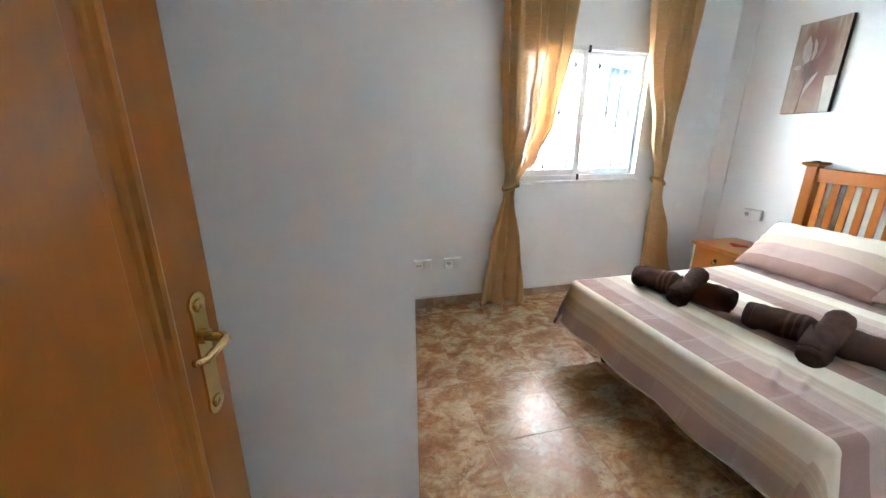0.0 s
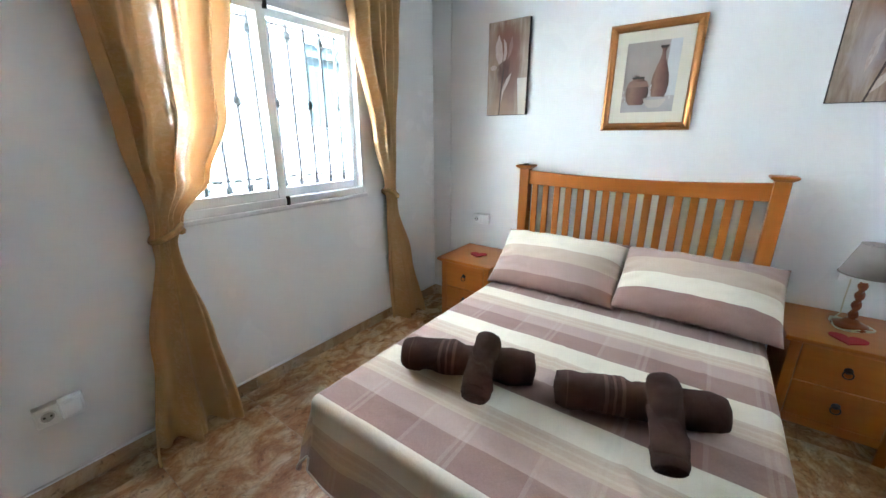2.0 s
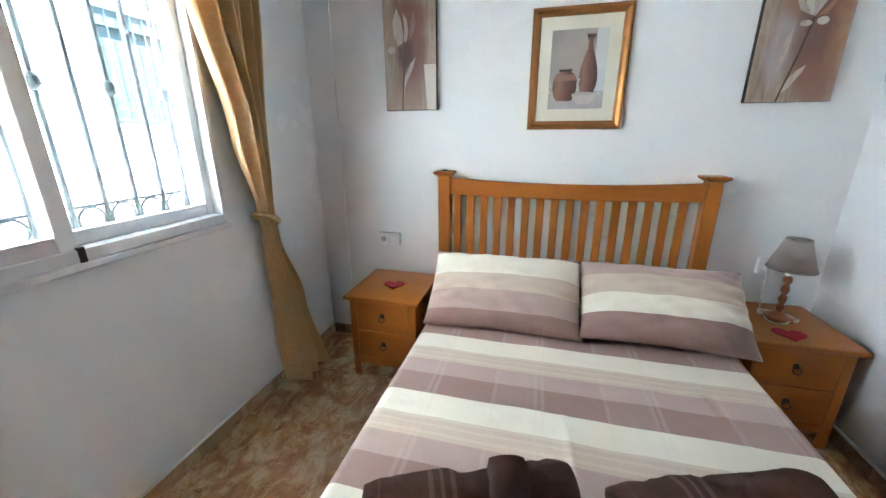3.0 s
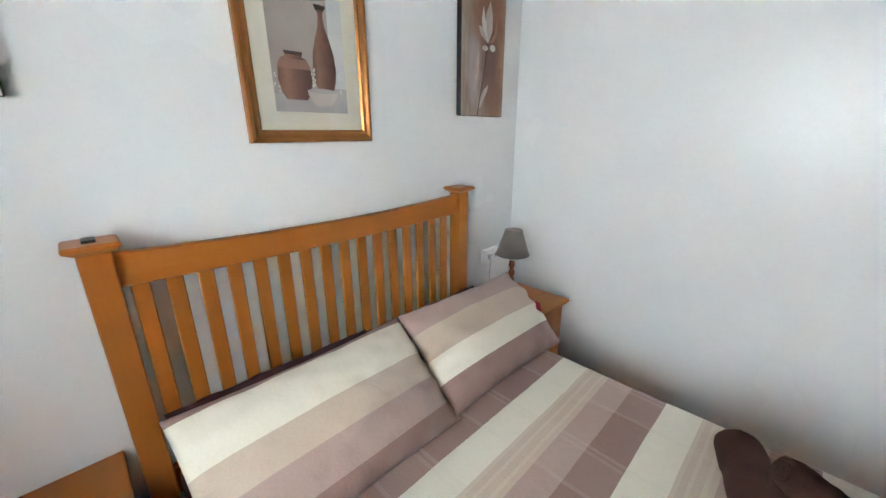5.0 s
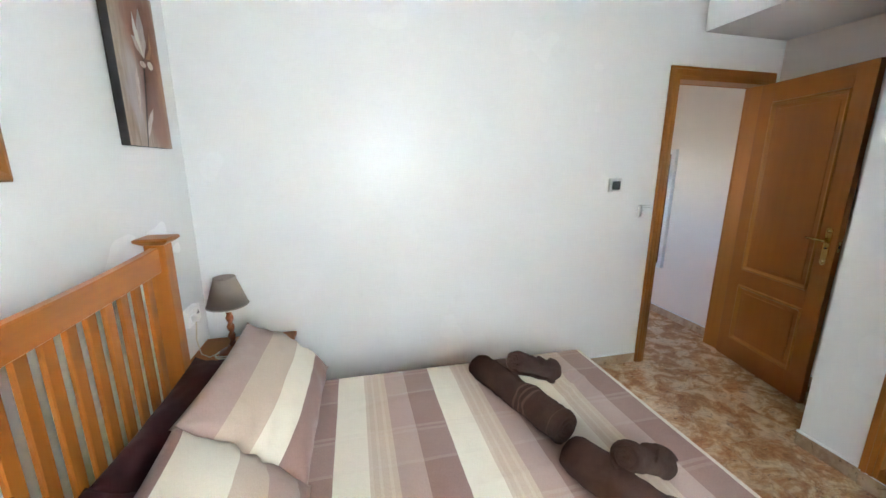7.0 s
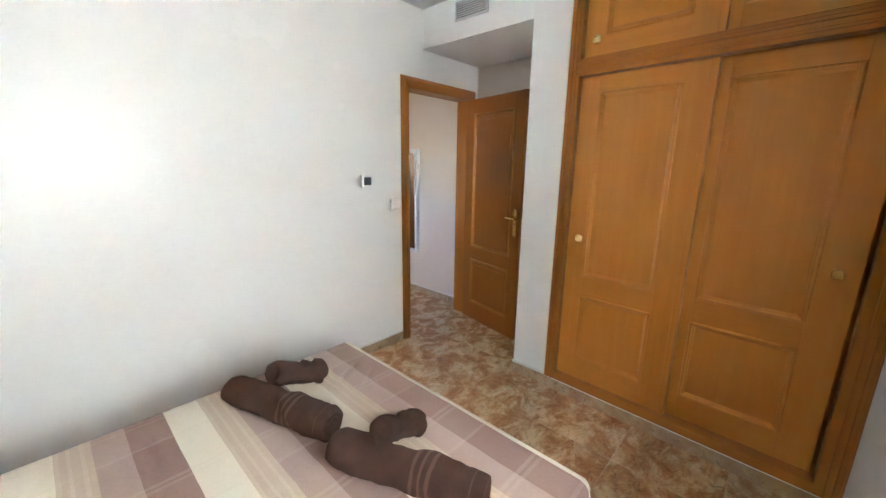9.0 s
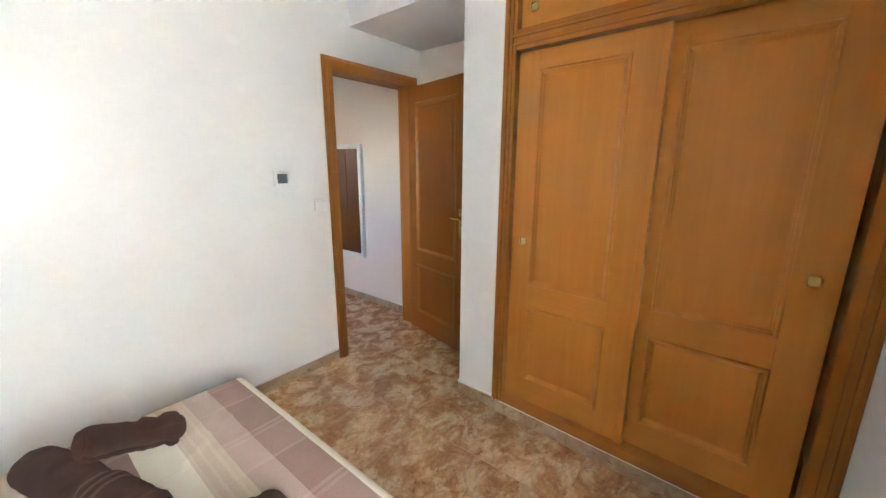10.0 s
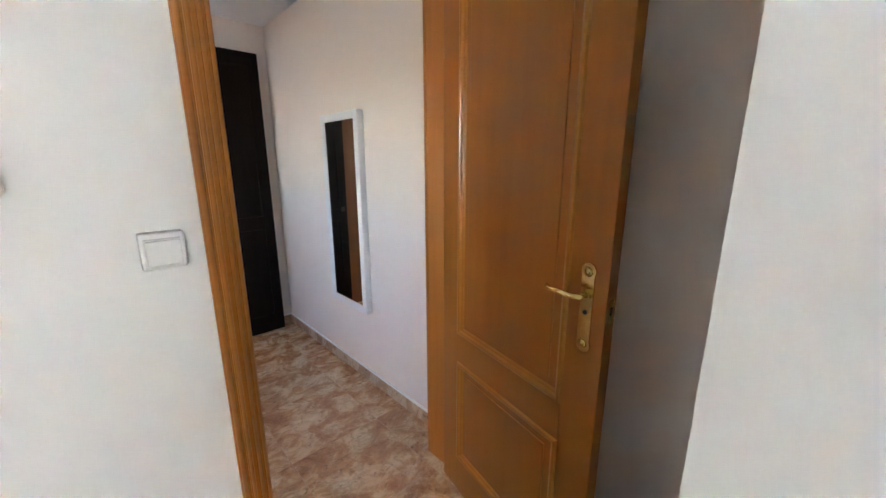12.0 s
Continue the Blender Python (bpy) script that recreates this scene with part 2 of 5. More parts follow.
def tile_stone(name, k, calm=0.0):
    """Glazed tile with marbled sand, rose and rust veining; each tile differs."""
    m, nt, b = material(name, 0.16, 0.0, 0.32)
    geo = nt.nodes.new("ShaderNodeNewGeometry")
    info = nt.nodes.new("ShaderNodeObjectInfo")
    shift = node(nt, "ShaderNodeVectorMath")
    shift.operation = "SCALE"
    comb = nt.nodes.new("ShaderNodeCombineXYZ")
    for i, f in enumerate((1.0, 3.7, 7.3)):
        nt.links.new(maths(nt, "MULTIPLY", info.outputs["Random"], f), comb.inputs[i])
    nt.links.new(comb.outputs[0], shift.inputs[0])
    shift.inputs["Scale"].default_value = 9.0
    add = nt.nodes.new("ShaderNodeVectorMath")
    nt.links.new(geo.outputs["Position"], add.inputs[0])
    nt.links.new(shift.outputs[0], add.inputs[1])
    rot = nt.nodes.new("ShaderNodeMapping")
    rot.inputs["Rotation"].default_value = (0, 0, radians(35))
    rot.inputs["Scale"].default_value = (1.0, 1.3, 1.0)
    nt.links.new(add.outputs[0], rot.inputs["Vector"])
    v = rot.outputs[0]
    big = noise_tex(nt, v, 6.0, 8, 0.68, 0.7)
    vein = noise_tex(nt, v, 7.0, 7, 0.66, 1.2)
    fine = noise_tex(nt, v, 45.0, 4, 0.6, 0.6)
    c = ramp(nt, big, ((0.30, (0.27, 0.100, 0.048)), (0.42, (0.48, 0.235, 0.112)), (0.53, (0.65, 0.415, 0.230)), (0.68, (0.78, 0.595, 0.375))))
    line = maths(nt, "ABSOLUTE", maths(nt, "SUBTRACT", vein, 0.5))
    dark = ramp(nt, line, ((0.0, (1, 1, 1)), (0.045, (0.25, 0.25, 0.25)), (0.11, (0, 0, 0))))
    c = mix(nt, maths(nt, "MULTIPLY", dark, 0.50), c, (0.26, 0.112, 0.052))
    c = mix(nt, 0.20, c, ramp(nt, fine, ((0.3, (0.24, 0.13, 0.075)), (0.7, (0.60, 0.47, 0.34)))))
    c = mix(nt, calm, c, (0.50, 0.385, 0.27))
    fleck = noise_tex(nt, v, 24.0, 4, 0.6, 1.0)
    c = mix(nt, ramp(nt, fleck, ((0.60, (0, 0, 0)), (0.68, (0.75, 0.75, 0.75)))), c, (0.20, 0.115, 0.070))
    tone = maths(nt, "MULTIPLY_ADD", info.outputs["Random"], 0.06, 0.97 * k)
    hsv = nt.nodes.new("ShaderNodeHueSaturation")
    nt.links.new(tone, hsv.inputs["Value"])
    nt.links.new(c, hsv.inputs["Color"])
    nt.links.new(hsv.outputs[0], b.inputs["Base Color"])
    rr = ramp(nt, big, ((0.3, (0.20,) * 3), (0.7, (0.34,) * 3)))
    nt.links.new(rr, b.inputs["Roughness"])
    bump(nt, b, noise_tex(nt, v, 14.0, 2), 0.05, 0.002)
    return m


floor_tile_mat = tile_stone("marbled_floor_tile", 1.0)
skirt_tile_mat = tile_stone("marbled_skirting_tile", 0.92, 0.6)

CREAM, BEIGE, LILAC, MAUVE = (0.72, 0.66, 0.55), (0.54, 0.43, 0.34), (0.43, 0.31, 0.268), (0.30, 0.187, 0.160)


def striped(name, stops, period, start, check=0.17):
    """Woven cotton: bands across u (metres), fainter checks along v."""
    m, nt, b = material(name, 0.9, 0.0, 0.2)
    uv = nt.nodes.new("ShaderNodeUVMap")
    sep = nt.nodes.new("ShaderNodeSeparateXYZ")
    nt.links.new(uv.outputs[0], sep.inputs[0])
    wob = noise_tex(nt, uv.outputs[0], 4.0, 2)
    u = maths(nt, "MULTIPLY_ADD", maths(nt, "SUBTRACT", wob, 0.5), 0.006, sep.outputs[0])
    f = maths(nt, "FRACT", maths(nt, "DIVIDE", maths(nt, "SUBTRACT", u, start), period))
    c = ramp(nt, f, stops, "CONSTANT")
    w = maths(nt, "FRACT", maths(nt, "DIVIDE", maths(nt, "ADD", sep.outputs[1], 0.537), 0.378))
    band = ramp(nt, w, ((0.0, (1, 1, 1)), (0.035, (0.2, 0.2, 0.2)), (0.06, (1, 1, 1)), (0.095, (0.42, 0.42, 0.42)), (0.44, (1, 1, 1)), (0.475, (0, 0, 0))), "CONSTANT")
    c = mix(nt, maths(nt, "MULTIPLY", band, check), c, (0.62, 0.54, 0.47))
    thread = noise_tex(nt, coords(nt, (700, 120, 1), "UV"), 1.0, 2)
    c = mix(nt, 0.16, c, ramp(nt, thread, ((0.35, (0.10, 0.08, 0.075)), (0.65, (0.75, 0.70, 0.62)))), "SOFT_LIGHT")
    nt.links.new(c, b.inputs["Base Color"])
    b.inputs["Sheen Weight"].default_value = 0.15
    crumple = noise_tex(nt, uv.outputs[0], 9.0, 4, 0.6, 0.4)
    bump(nt, b, maths(nt, "ADD", crumple, maths(nt, "MULTIPLY", thread, 0.05)), 0.35, 0.012)
    return m


SAND = (0.580, 0.480, 0.380)
BANDS = ((0.0, CREAM), (0.272, MAUVE), (0.555, LILAC), (0.775, BEIGE), (0.82, SAND), (0.845, BEIGE), (0.90, SAND), (0.925, BEIGE), (0.965, SAND))
cover_cloth = striped("striped_bedspread_cotton", BANDS, 0.405, 0.835 - 0.405 * 20)
pillow_cloth_a = striped("striped_pillow_cotton", ((0.0, MAUVE), (0.17, LILAC), (0.40, BEIGE), (0.61, CREAM), (0.945, MAUVE)), 0.42, 0.0, 0.0)
pillow_cloth_b = striped("striped_pillow_cotton_shifted", ((0.0, MAUVE), (0.26, CREAM), (0.47, BEIGE), (0.72, LILAC)), 0.42, 0.0, 0.0)

# gold voile with opaque bands and lace bands
voile, nt, b = material("gold_voile", 0.7, 0.0, 0.2)
uv = nt.nodes.new("ShaderNodeUVMap")
sep = nt.nodes.new("ShaderNodeSeparateXYZ")
nt.links.new(uv.outputs[0], sep.inputs[0])
weave = noise_tex(nt, coords(nt, (500, 30, 1), "UV"), 1.0, 3)
col = ramp(nt, weave, ((0.3, (0.64, 0.410, 0.205)), (0.7, (0.70, 0.460, 0.245))))
leaf = nt.nodes.new("ShaderNodeTexVoronoi")
leaf.inputs["Scale"].default_value = 1.0
nt.links.new(coords(nt, (16, 26, 1), "UV"), leaf.inputs["Vector"])
motif = ramp(nt, leaf.outputs["Distance"], ((0.30, (0.15, 0.15, 0.15)), (0.42, (1, 1, 1))))
figure = noise_tex(nt, coords(nt, (17, 30, 1), "UV"), 1.0, 3, 0.6, 2.2)
lace = ramp(nt, maths(nt, "FRACT", maths(nt, "DIVIDE", sep.outputs[0], 0.27)), ((0.0, (0, 0, 0)), (0.52, (0, 0, 0)), (0.56, (1, 1, 1)), (0.93, (1, 1, 1)), (0.97, (0, 0, 0))))
col = mix(nt, maths(nt, "MULTIPLY", ramp(nt, figure, ((0.50, (0, 0, 0)), (0.58, (1, 1, 1)))), maths(nt, "MULTIPLY_ADD", lace, 0.22, 0.03)), col, (0.86, 0.70, 0.48))
nt.links.new(col, b.inputs["Base Color"])
trl = nt.nodes.new("ShaderNodeBsdfTranslucent")
nt.links.new(mix(nt, 0.5, col, (0.82, 0.53, 0.24)), trl.inputs[0])
mx1 = node(nt, "ShaderNodeMixShader", Fac=0.095)
nt.links.new(b.outputs[0], mx1.inputs[1])
nt.links.new(trl.outputs[0], mx1.inputs[2])
glint = ramp(nt, figure, ((0.60, (0, 0, 0)), (0.66, (0.14, 0.14, 0.14))))
clear_part = maths(nt, "MAXIMUM", maths(nt, "MULTIPLY", lace, maths(nt, "MULTIPLY_ADD", motif, 0.7, 0.3)), glint)
hole = maths(nt, "MULTIPLY_ADD", clear_part, 0.024, 0.0008)
open_ = nt.nodes.new("ShaderNodeBsdfTransparent")
mx2 = nt.nodes.new("ShaderNodeMixShader")
nt.links.new(hole, mx2.inputs[0])
nt.links.new(mx1.outputs[0], mx2.inputs[1])
nt.links.new(open_.outputs[0], mx2.inputs[2])
nt.links.new(mx2.outputs[0], nt.nodes["Material Output"].inputs[0])

# dark terry towelling with three paler woven lines
terry, nt, b = material("brown_terry_towelling", 0.95, 0.0, 0.1)
uv = nt.nodes.new("ShaderNodeUVMap")
sep = nt.nodes.new("ShaderNodeSeparateXYZ")
nt.links.new(uv.outputs[0], sep.inputs[0])
pile = noise_tex(nt, coords(nt), 420.0, 3, 0.7)
soft = noise_tex(nt, coords(nt), 14.0, 3)
c = ramp(nt, pile, ((0.3, (0.046, 0.020, 0.015)), (0.7, (0.105, 0.051, 0.039))))
c = mix(nt, 0.3, c, ramp(nt, soft, ((0.3, (0.038, 0.016, 0.012)), (0.7, (0.125, 0.062, 0.048)))))
lines_ = ramp(nt, sep.outputs[0], ((0.0, (0, 0, 0)), (0.280, (1, 1, 1)), (0.290, (0, 0, 0)), (0.305, (1, 1, 1)), (0.315, (0, 0, 0)), (0.330, (1, 1, 1)), (0.340, (0, 0, 0)), (0.452, (0.6, 0.6, 0.6)), (0.457, (0, 0, 0))), "CONSTANT")
c = mix(nt, maths(nt, "MULTIPLY", lines_, 0.5), c, (0.22, 0.125, 0.098))
nt.links.new(c, b.inputs["Base Color"])
b.inputs["Sheen Weight"].default_value = 0.04
b.inputs["Sheen Roughness"].default_value = 0.6
bump(nt, b, maths(nt, "ADD", pile, maths(nt, "MULTIPLY", soft, 3.0)), 1.0, 0.007)


def painted(name, a, bcol, ccol, seed):
    """Brushed acrylic ground of a canvas."""
    m, nt, b = material(name, 0.6)
    v = coords(nt, (1, 9, 2.2))
    mp = v.node
    mp.inputs["Location"].default_value = (seed, seed * 2.3, seed)
    big = noise_tex(nt, v, 1.6, 4, 0.6, 1.2)
    fine = noise_tex(nt, v, 9.0, 4, 0.6, 1.5)
    c1 = ramp(nt, big, ((0.28, a), (0.5, bcol), (0.75, ccol)))
    c1 = mix(nt, 0.3, c1, ramp(nt, fine, ((0.3, a), (0.7, ccol))))
    geo = nt.nodes.new("ShaderNodeNewGeometry")
    c1 = mix(nt, 0.34, c1, ramp(nt, geo.outputs["Random Per Island"], ((0.0, a), (0.5, bcol), (1.0, ccol))))
    nt.links.new(c1, b.inputs["Base Color"])
    bump(nt, b, fine, 0.2, 0.001)
    return m


def painting(name, y_hi, z0, seed, patches):
    """Streaked taupe ground with soft washes of colour: (u, v, half width, half height, colour, weight)."""
    m, nt, b = material(name, 0.6)
    geo = nt.nodes.new("ShaderNodeNewGeometry")
    sep = nt.nodes.new("ShaderNodeSeparateXYZ")
    nt.links.new(geo.outputs["Position"], sep.inputs[0])
    v = coords(nt, (1, 26, 3.0))
    v.node.inputs["Location"].default_value = (seed, seed * 2.3, seed)
    streak = noise_tex(nt, v, 1.0, 6, 0.65, 0.8)
    broad = noise_tex(nt, coords(nt, (1, 9, 5)), 1.0, 4, 0.6, 1.5)
    c = ramp(nt, streak, ((0.30, (0.25, 0.165, 0.115)), (0.5, (0.38, 0.285, 0.215)), (0.72, (0.54, 0.45, 0.36))))
    u0 = maths(nt, "MULTIPLY_ADD", maths(nt, "SUBTRACT", broad, 0.5), 0.09, maths(nt, "SUBTRACT", y_hi, sep.outputs[1]))
    v0 = maths(nt, "MULTIPLY_ADD", maths(nt, "SUBTRACT", streak, 0.5), 0.12, maths(nt, "SUBTRACT", sep.outputs[2], z0))
    for cu, cv, ru, rv, tone, weight in patches:
        du = maths(nt, "DIVIDE", maths(nt, "SUBTRACT", u0, cu), ru)
        dv = maths(nt, "DIVIDE", maths(nt, "SUBTRACT", v0, cv), rv)
        d = maths(nt, "ADD", maths(nt, "MULTIPLY", du, du), maths(nt, "MULTIPLY", dv, dv))
        c = mix(nt, ramp(nt, d, ((0.1, (weight,) * 3), (1.0, (0, 0, 0))), "EASE"), c, tone)
    nt.links.new(c, b.inputs["Base Color"])
    bump(nt, b, streak, 0.25, 0.001)
    return m


tulip_canvas = painting("tulip_canvas_acrylic", 2.318, 1.54, 3.0, (
    (0.16, 0.16, 0.10, 0.20, (0.25, 0.14, 0.115), 0.8), (0.10, 0.04, 0.13, 0.09, (0.46, 0.31, 0.20), 0.5),
    (0.145, 0.47, 0.14, 0.16, (0.21, 0.090, 0.060), 0.95), (0.180, 0.33, 0.095, 0.22, (0.20, 0.090, 0.066), 0.9),
    (0.120, 0.29, 0.060, 0.10, (0.085, 0.036, 0.028), 0.9), (0.04, 0.42, 0.05, 0.20, (0.40, 0.28, 0.20), 0.6)))
lily_canvas = painting("lily_canvas_acrylic", 0.515, 1.54, 8.0, (
    (0.28, 0.30, 0.08, 0.40, (0.38, 0.18, 0.09), 0.8), (0.10, 0.22, 0.07, 0.20, (0.42, 0.36, 0.36), 0.7),
    (0.20, 0.47, 0.18, 0.19, (0.29, 0.120, 0.075), 0.95), (0.215, 0.25, 0.10, 0.24, (0.17, 0.080, 0.064), 0.9),
    (0.25, 0.08, 0.10, 0.14, (0.27, 0.125, 0.085), 0.8)))
petal_paint = painted("pale_petal_paint", (0.36, 0.25, 0.21), (0.56, 0.46, 0.40), (0.74, 0.66, 0.60), 7.0)
plum_paint = painted("plum_shadow_paint", (0.20, 0.105, 0.090), (0.27, 0.155, 0.132), (0.37, 0.24, 0.205), 11.0)
sienna_paint = painted("sienna_paint", (0.28, 0.12, 0.06), (0.36, 0.18, 0.10), (0.44, 0.26, 0.16), 13.0)
cream_paint = surface("cream_block_paint", (0.68, 0.64, 0.56), 0.6, 0.05, 10, 200, 0.1)
print_wall = surface("print_taupe_backdrop", (0.40, 0.345, 0.305), 0.5, 0.2, 4, 300, 0.0)
print_table = surface("print_grey_cloth", (0.42, 0.39, 0.37), 0.5, 0.15, 9, 300, 0.0)
def pot_print(name, y_mid, half):
    """Printed clay pot, light on one flank and dark on the other."""
    m, nt, b = material(name, 0.5)
    geo = nt.nodes.new("ShaderNodeNewGeometry")
    sep = nt.nodes.new("ShaderNodeSeparateXYZ")
    nt.links.new(geo.outputs["Position"], sep.inputs[0])
    mottle = noise_tex(nt, coords(nt, (1, 1, 1)), 26.0, 5, 0.65, 0.5)
    f = maths(nt, "MULTIPLY_ADD", maths(nt, "SUBTRACT", y_mid, sep.outputs[1]), 0.5 / half, 0.5)
    f = maths(nt, "MULTIPLY_ADD", maths(nt, "SUBTRACT", mottle, 0.5), 0.35, f)
    nt.links.new(ramp(nt, f, ((0.0, (0.15, 0.080, 0.062)), (0.25, (0.27, 0.150, 0.105)), (0.55, (0.17, 0.080, 0.060)), (0.95, (0.060, 0.030, 0.026)))), b.inputs["Base Color"])
    return m


print_bottle_clay = pot_print("print_bottle_terracotta", 1.218, 0.048)
print_jar_clay = pot_print("print_jar_terracotta", 1.330, 0.064)
print_strip = surface("print_pale_wall", (0.60, 0.61, 0.60), 0.5, 0.08, 6, 200, 0.0)
print_dark = surface("print_dark_rim", (0.06, 0.035, 0.03), 0.5, 0.2, 9, 200, 0.0)
print_clay_light = surface("print_pale_clay", (0.30, 0.165, 0.125), 0.5, 0.25, 12, 200, 0.0)
print_bowl = surface("print_pale_bowl", (0.52, 0.46, 0.40), 0.5, 0.12, 9, 200, 0.0)
print_sprig = surface("print_white_sprig", (0.68, 0.68, 0.66), 0.5, 0.1, 30, 300, 0.0)

# ---- structure ----
XH, YW, YD, XC, ZC = 2.885, 2.83, -0.012, -0.222, 2.60     # headboard wall, window wall, door wall, wardrobe wall, ceiling
YN, XN, ZN = 0.944, -0.925, 2.325                        # nook end, nook back wall, nook soffit
WX0, WX1, WZ0, WZ1 = 0.88, 2.05, 1.03, 2.04             # window opening
DX0, DX1, DZ = -0.805, -0.060, 2.035                    # doorway
TH = 0.26
# the wardrobe front stands a little askew, further out towards the window
SKEW = Matrix.Translation((XC + 0.011, 1.2, 0)) @ Matrix.Rotation(radians(-2.2), 4, "Z") @ Matrix.Translation((-XC, -1.2, 0))

bm = box(XH, XH + 0.2, YD - 0.15, YW + TH, -0.1, ZC)
structure("wall_east", bm, wall_paint, "white painted bedroom wall behind the bed's headboard", "wall")
structure("wall_east_pier", box(XH - 0.008, XH, 2.655, YW, 0.0, ZC, 0.004), wall_paint, "shallow white painted pier in the window corner", "wall")
bm = bmesh.new()
RB, RD = 0.11, 0.085                                     # the outer reveal is this much wider, behind this depth
add_box(bm, XN - 0.2, WX0, YW, YW + RD, -0.1, ZC)
add_box(bm, XN - 0.2, WX0 - RB, YW + RD, YW + TH, -0.1, ZC)
add_box(bm, WX1, XH, YW, YW + RD, -0.1, ZC)
add_box(bm, WX1 + RB, XH, YW + RD, YW + TH, -0.1, ZC)
for za, zb in ((-0.1, WZ0), (WZ1, ZC)):
    add_box(bm, WX0, WX1, YW, YW + RD, za, zb)
    add_box(bm, WX0 - RB, WX1 + RB, YW + RD, YW + TH, za, zb)
structure("wall_north", bm, wall_paint, "white painted wall with the barred window", "wall")
bm = bmesh.new()
add_box(bm, DX1 + 0.012, XH, YD - 0.12, YD, -0.1, ZC)
add_box(bm, XN, DX0 - 0.012, YD - 0.12, YD, -0.1, ZC)
add_box(bm, DX0 - 0.012, DX1 + 0.012, YD - 0.12, YD, DZ + 0.012, ZC)
structure("wall_south", bm, wall_paint, "white painted wall with the bedroom doorway", "wall")
bm = bmesh.new()
add_box(bm, XN, XC, 2.585, YW + 0.05, -0.1, ZC - 0.002)
add_box(bm, XN, XC, 1.23, 2.585, 2.52, ZC - 0.002)
bm.transform(SKEW)
add_box(bm, XN, XC, YN, 1.215, -0.1, ZC)
structure("wall_west", bm, wall_paint, "white painted wall piers beside the built-in wardrobe", "wall")
structure("wall_hall_west", box(XN - 0.2, XN, -2.3, YW, -0.1, ZC), warmed_hall_paint, "white painted wall running from nook to hall", "wall")
bm = bmesh.new()
add_box(bm, XN, XC, YD, YN, ZN, ZC - 0.001)
structure("ceiling_nook", bm, ceiling_paint, "lowered white ceiling box over the door nook", "ceiling")
structure("ceiling", box(XN - 0.2, XH + 0.2, YD - 0.12, YW + TH, ZC, ZC + 0.12), ceiling_paint, "plain white bedroom ceiling", "ceiling")

# hall beyond the doorway
HY, HX = -2.09, 1.5
bm = bmesh.new()
add_box(bm, XN - 0.2, HX + 0.2, HY - 0.2, HY, -0.1, ZC)
structure("wall_hall_south", bm, warmed_hall_paint, "white painted wall at the hall's end", "wall")
# out of view; the opening is added to let sky light into the hall
bm = bmesh.new()
add_box(bm, HX, HX + 0.15, HY, -1.30, -0.1, ZC)
add_box(bm, HX, HX + 0.15, -0.75, YD - 0.12, -0.1, ZC)
add_box(bm, HX, HX + 0.15, -1.30, -0.75, -0.1, 1.2)
add_box(bm, HX, HX + 0.15, -1.30, -0.75, 1.85, ZC)
structure("wall_hall_east", bm, warmed_hall_paint, "white painted hall wall with an added, unseen opening for daylight", "wall")
structure("ceiling_hall", box(XN, HX, HY, YD - 0.12, ZN, ZN + 0.1), ceiling_paint, "plain white hall ceiling", "ceiling")

# floor bed under the tiles
floor = structure("floor", box(XN - 0.2, XH + 0.2, HY - 0.2, YW + TH, -0.12, -0.0012), grout, "glossy marbled beige and rust ceramic tile floor", "floor")


# ---- window ----
win = thing("window_1", ((WX0 + WX1) / 2, YW, WZ0), "white aluminium sliding window with two panes", "window", "", "structure")
WF = 2.790
bm = bmesh.new()
add_box(bm, WX0, WX0 + 0.045, WF, WF + 0.09, WZ0, WZ1, 0.003)
add_box(bm, WX1 - 0.022, WX1, WF, WF + 0.09, WZ0, WZ1, 0.003)
add_box(bm, WX0 + 0.045, WX1 - 0.022, WF + 0.001, WF + 0.09, WZ1 - 0.032, WZ1, 0.003)
add_box(bm, WX0 + 0.045, WX1 - 0.022, WF + 0.001, WF + 0.09, WZ0, WZ0 + 0.04, 0.003)
part("window_frame", bm, alu_white, win)
for a, c, yy, sr in ((WX0 + 0.045, 1.475, WF + 0.012, 0.05), (1.425, WX1 - 0.022, WF + 0.048, 0.034)):
    bm = bmesh.new()
    add_box(bm, a, a + 0.045, yy, yy + 0.03, WZ0 + 0.04, WZ1 - 0.032, 0.004)
    add_box(bm, c - sr, c, yy, yy + 0.03, WZ0 + 0.04, WZ1 - 0.032, 0.004)
    add_box(bm, a + 0.045, c - sr, yy + 0.001, yy + 0.029, WZ0 + 0.04, WZ0 + 0.09, 0.004)
    add_box(bm, a + 0.045, c - sr, yy + 0.001, yy + 0.029, WZ1 - 0.068, WZ1 - 0.032, 0.004)
    sash = part("sash", bm, alu_white, win)
    part("pane", box(a + 0.045, c - sr, yy + 0.012, yy + 0.018, WZ0 + 0.09, WZ1 - 0.068), glass, sash)
for z in (WZ0 + 0.018, WZ1 - 0.03):
    part("stop_block", box(1.462, 1.482, WF - 0.004, WF + 0.012, z - 0.02, z + 0.03, 0.003), plastic_dark, win, "small black plastic stop")
part("window_sill", box(WX0 - 0.02, WX1 + 0.012, WF - 0.008, YW, WZ0 - 0.026, WZ0 - 0.002, 0.004), alu_white, win)
part("outer_sill", box(WX0, WX1, YW + 0.07, YW + TH + 0.03, WZ0 - 0.03, WZ0 - 0.004, 0.004), facade_white, win)

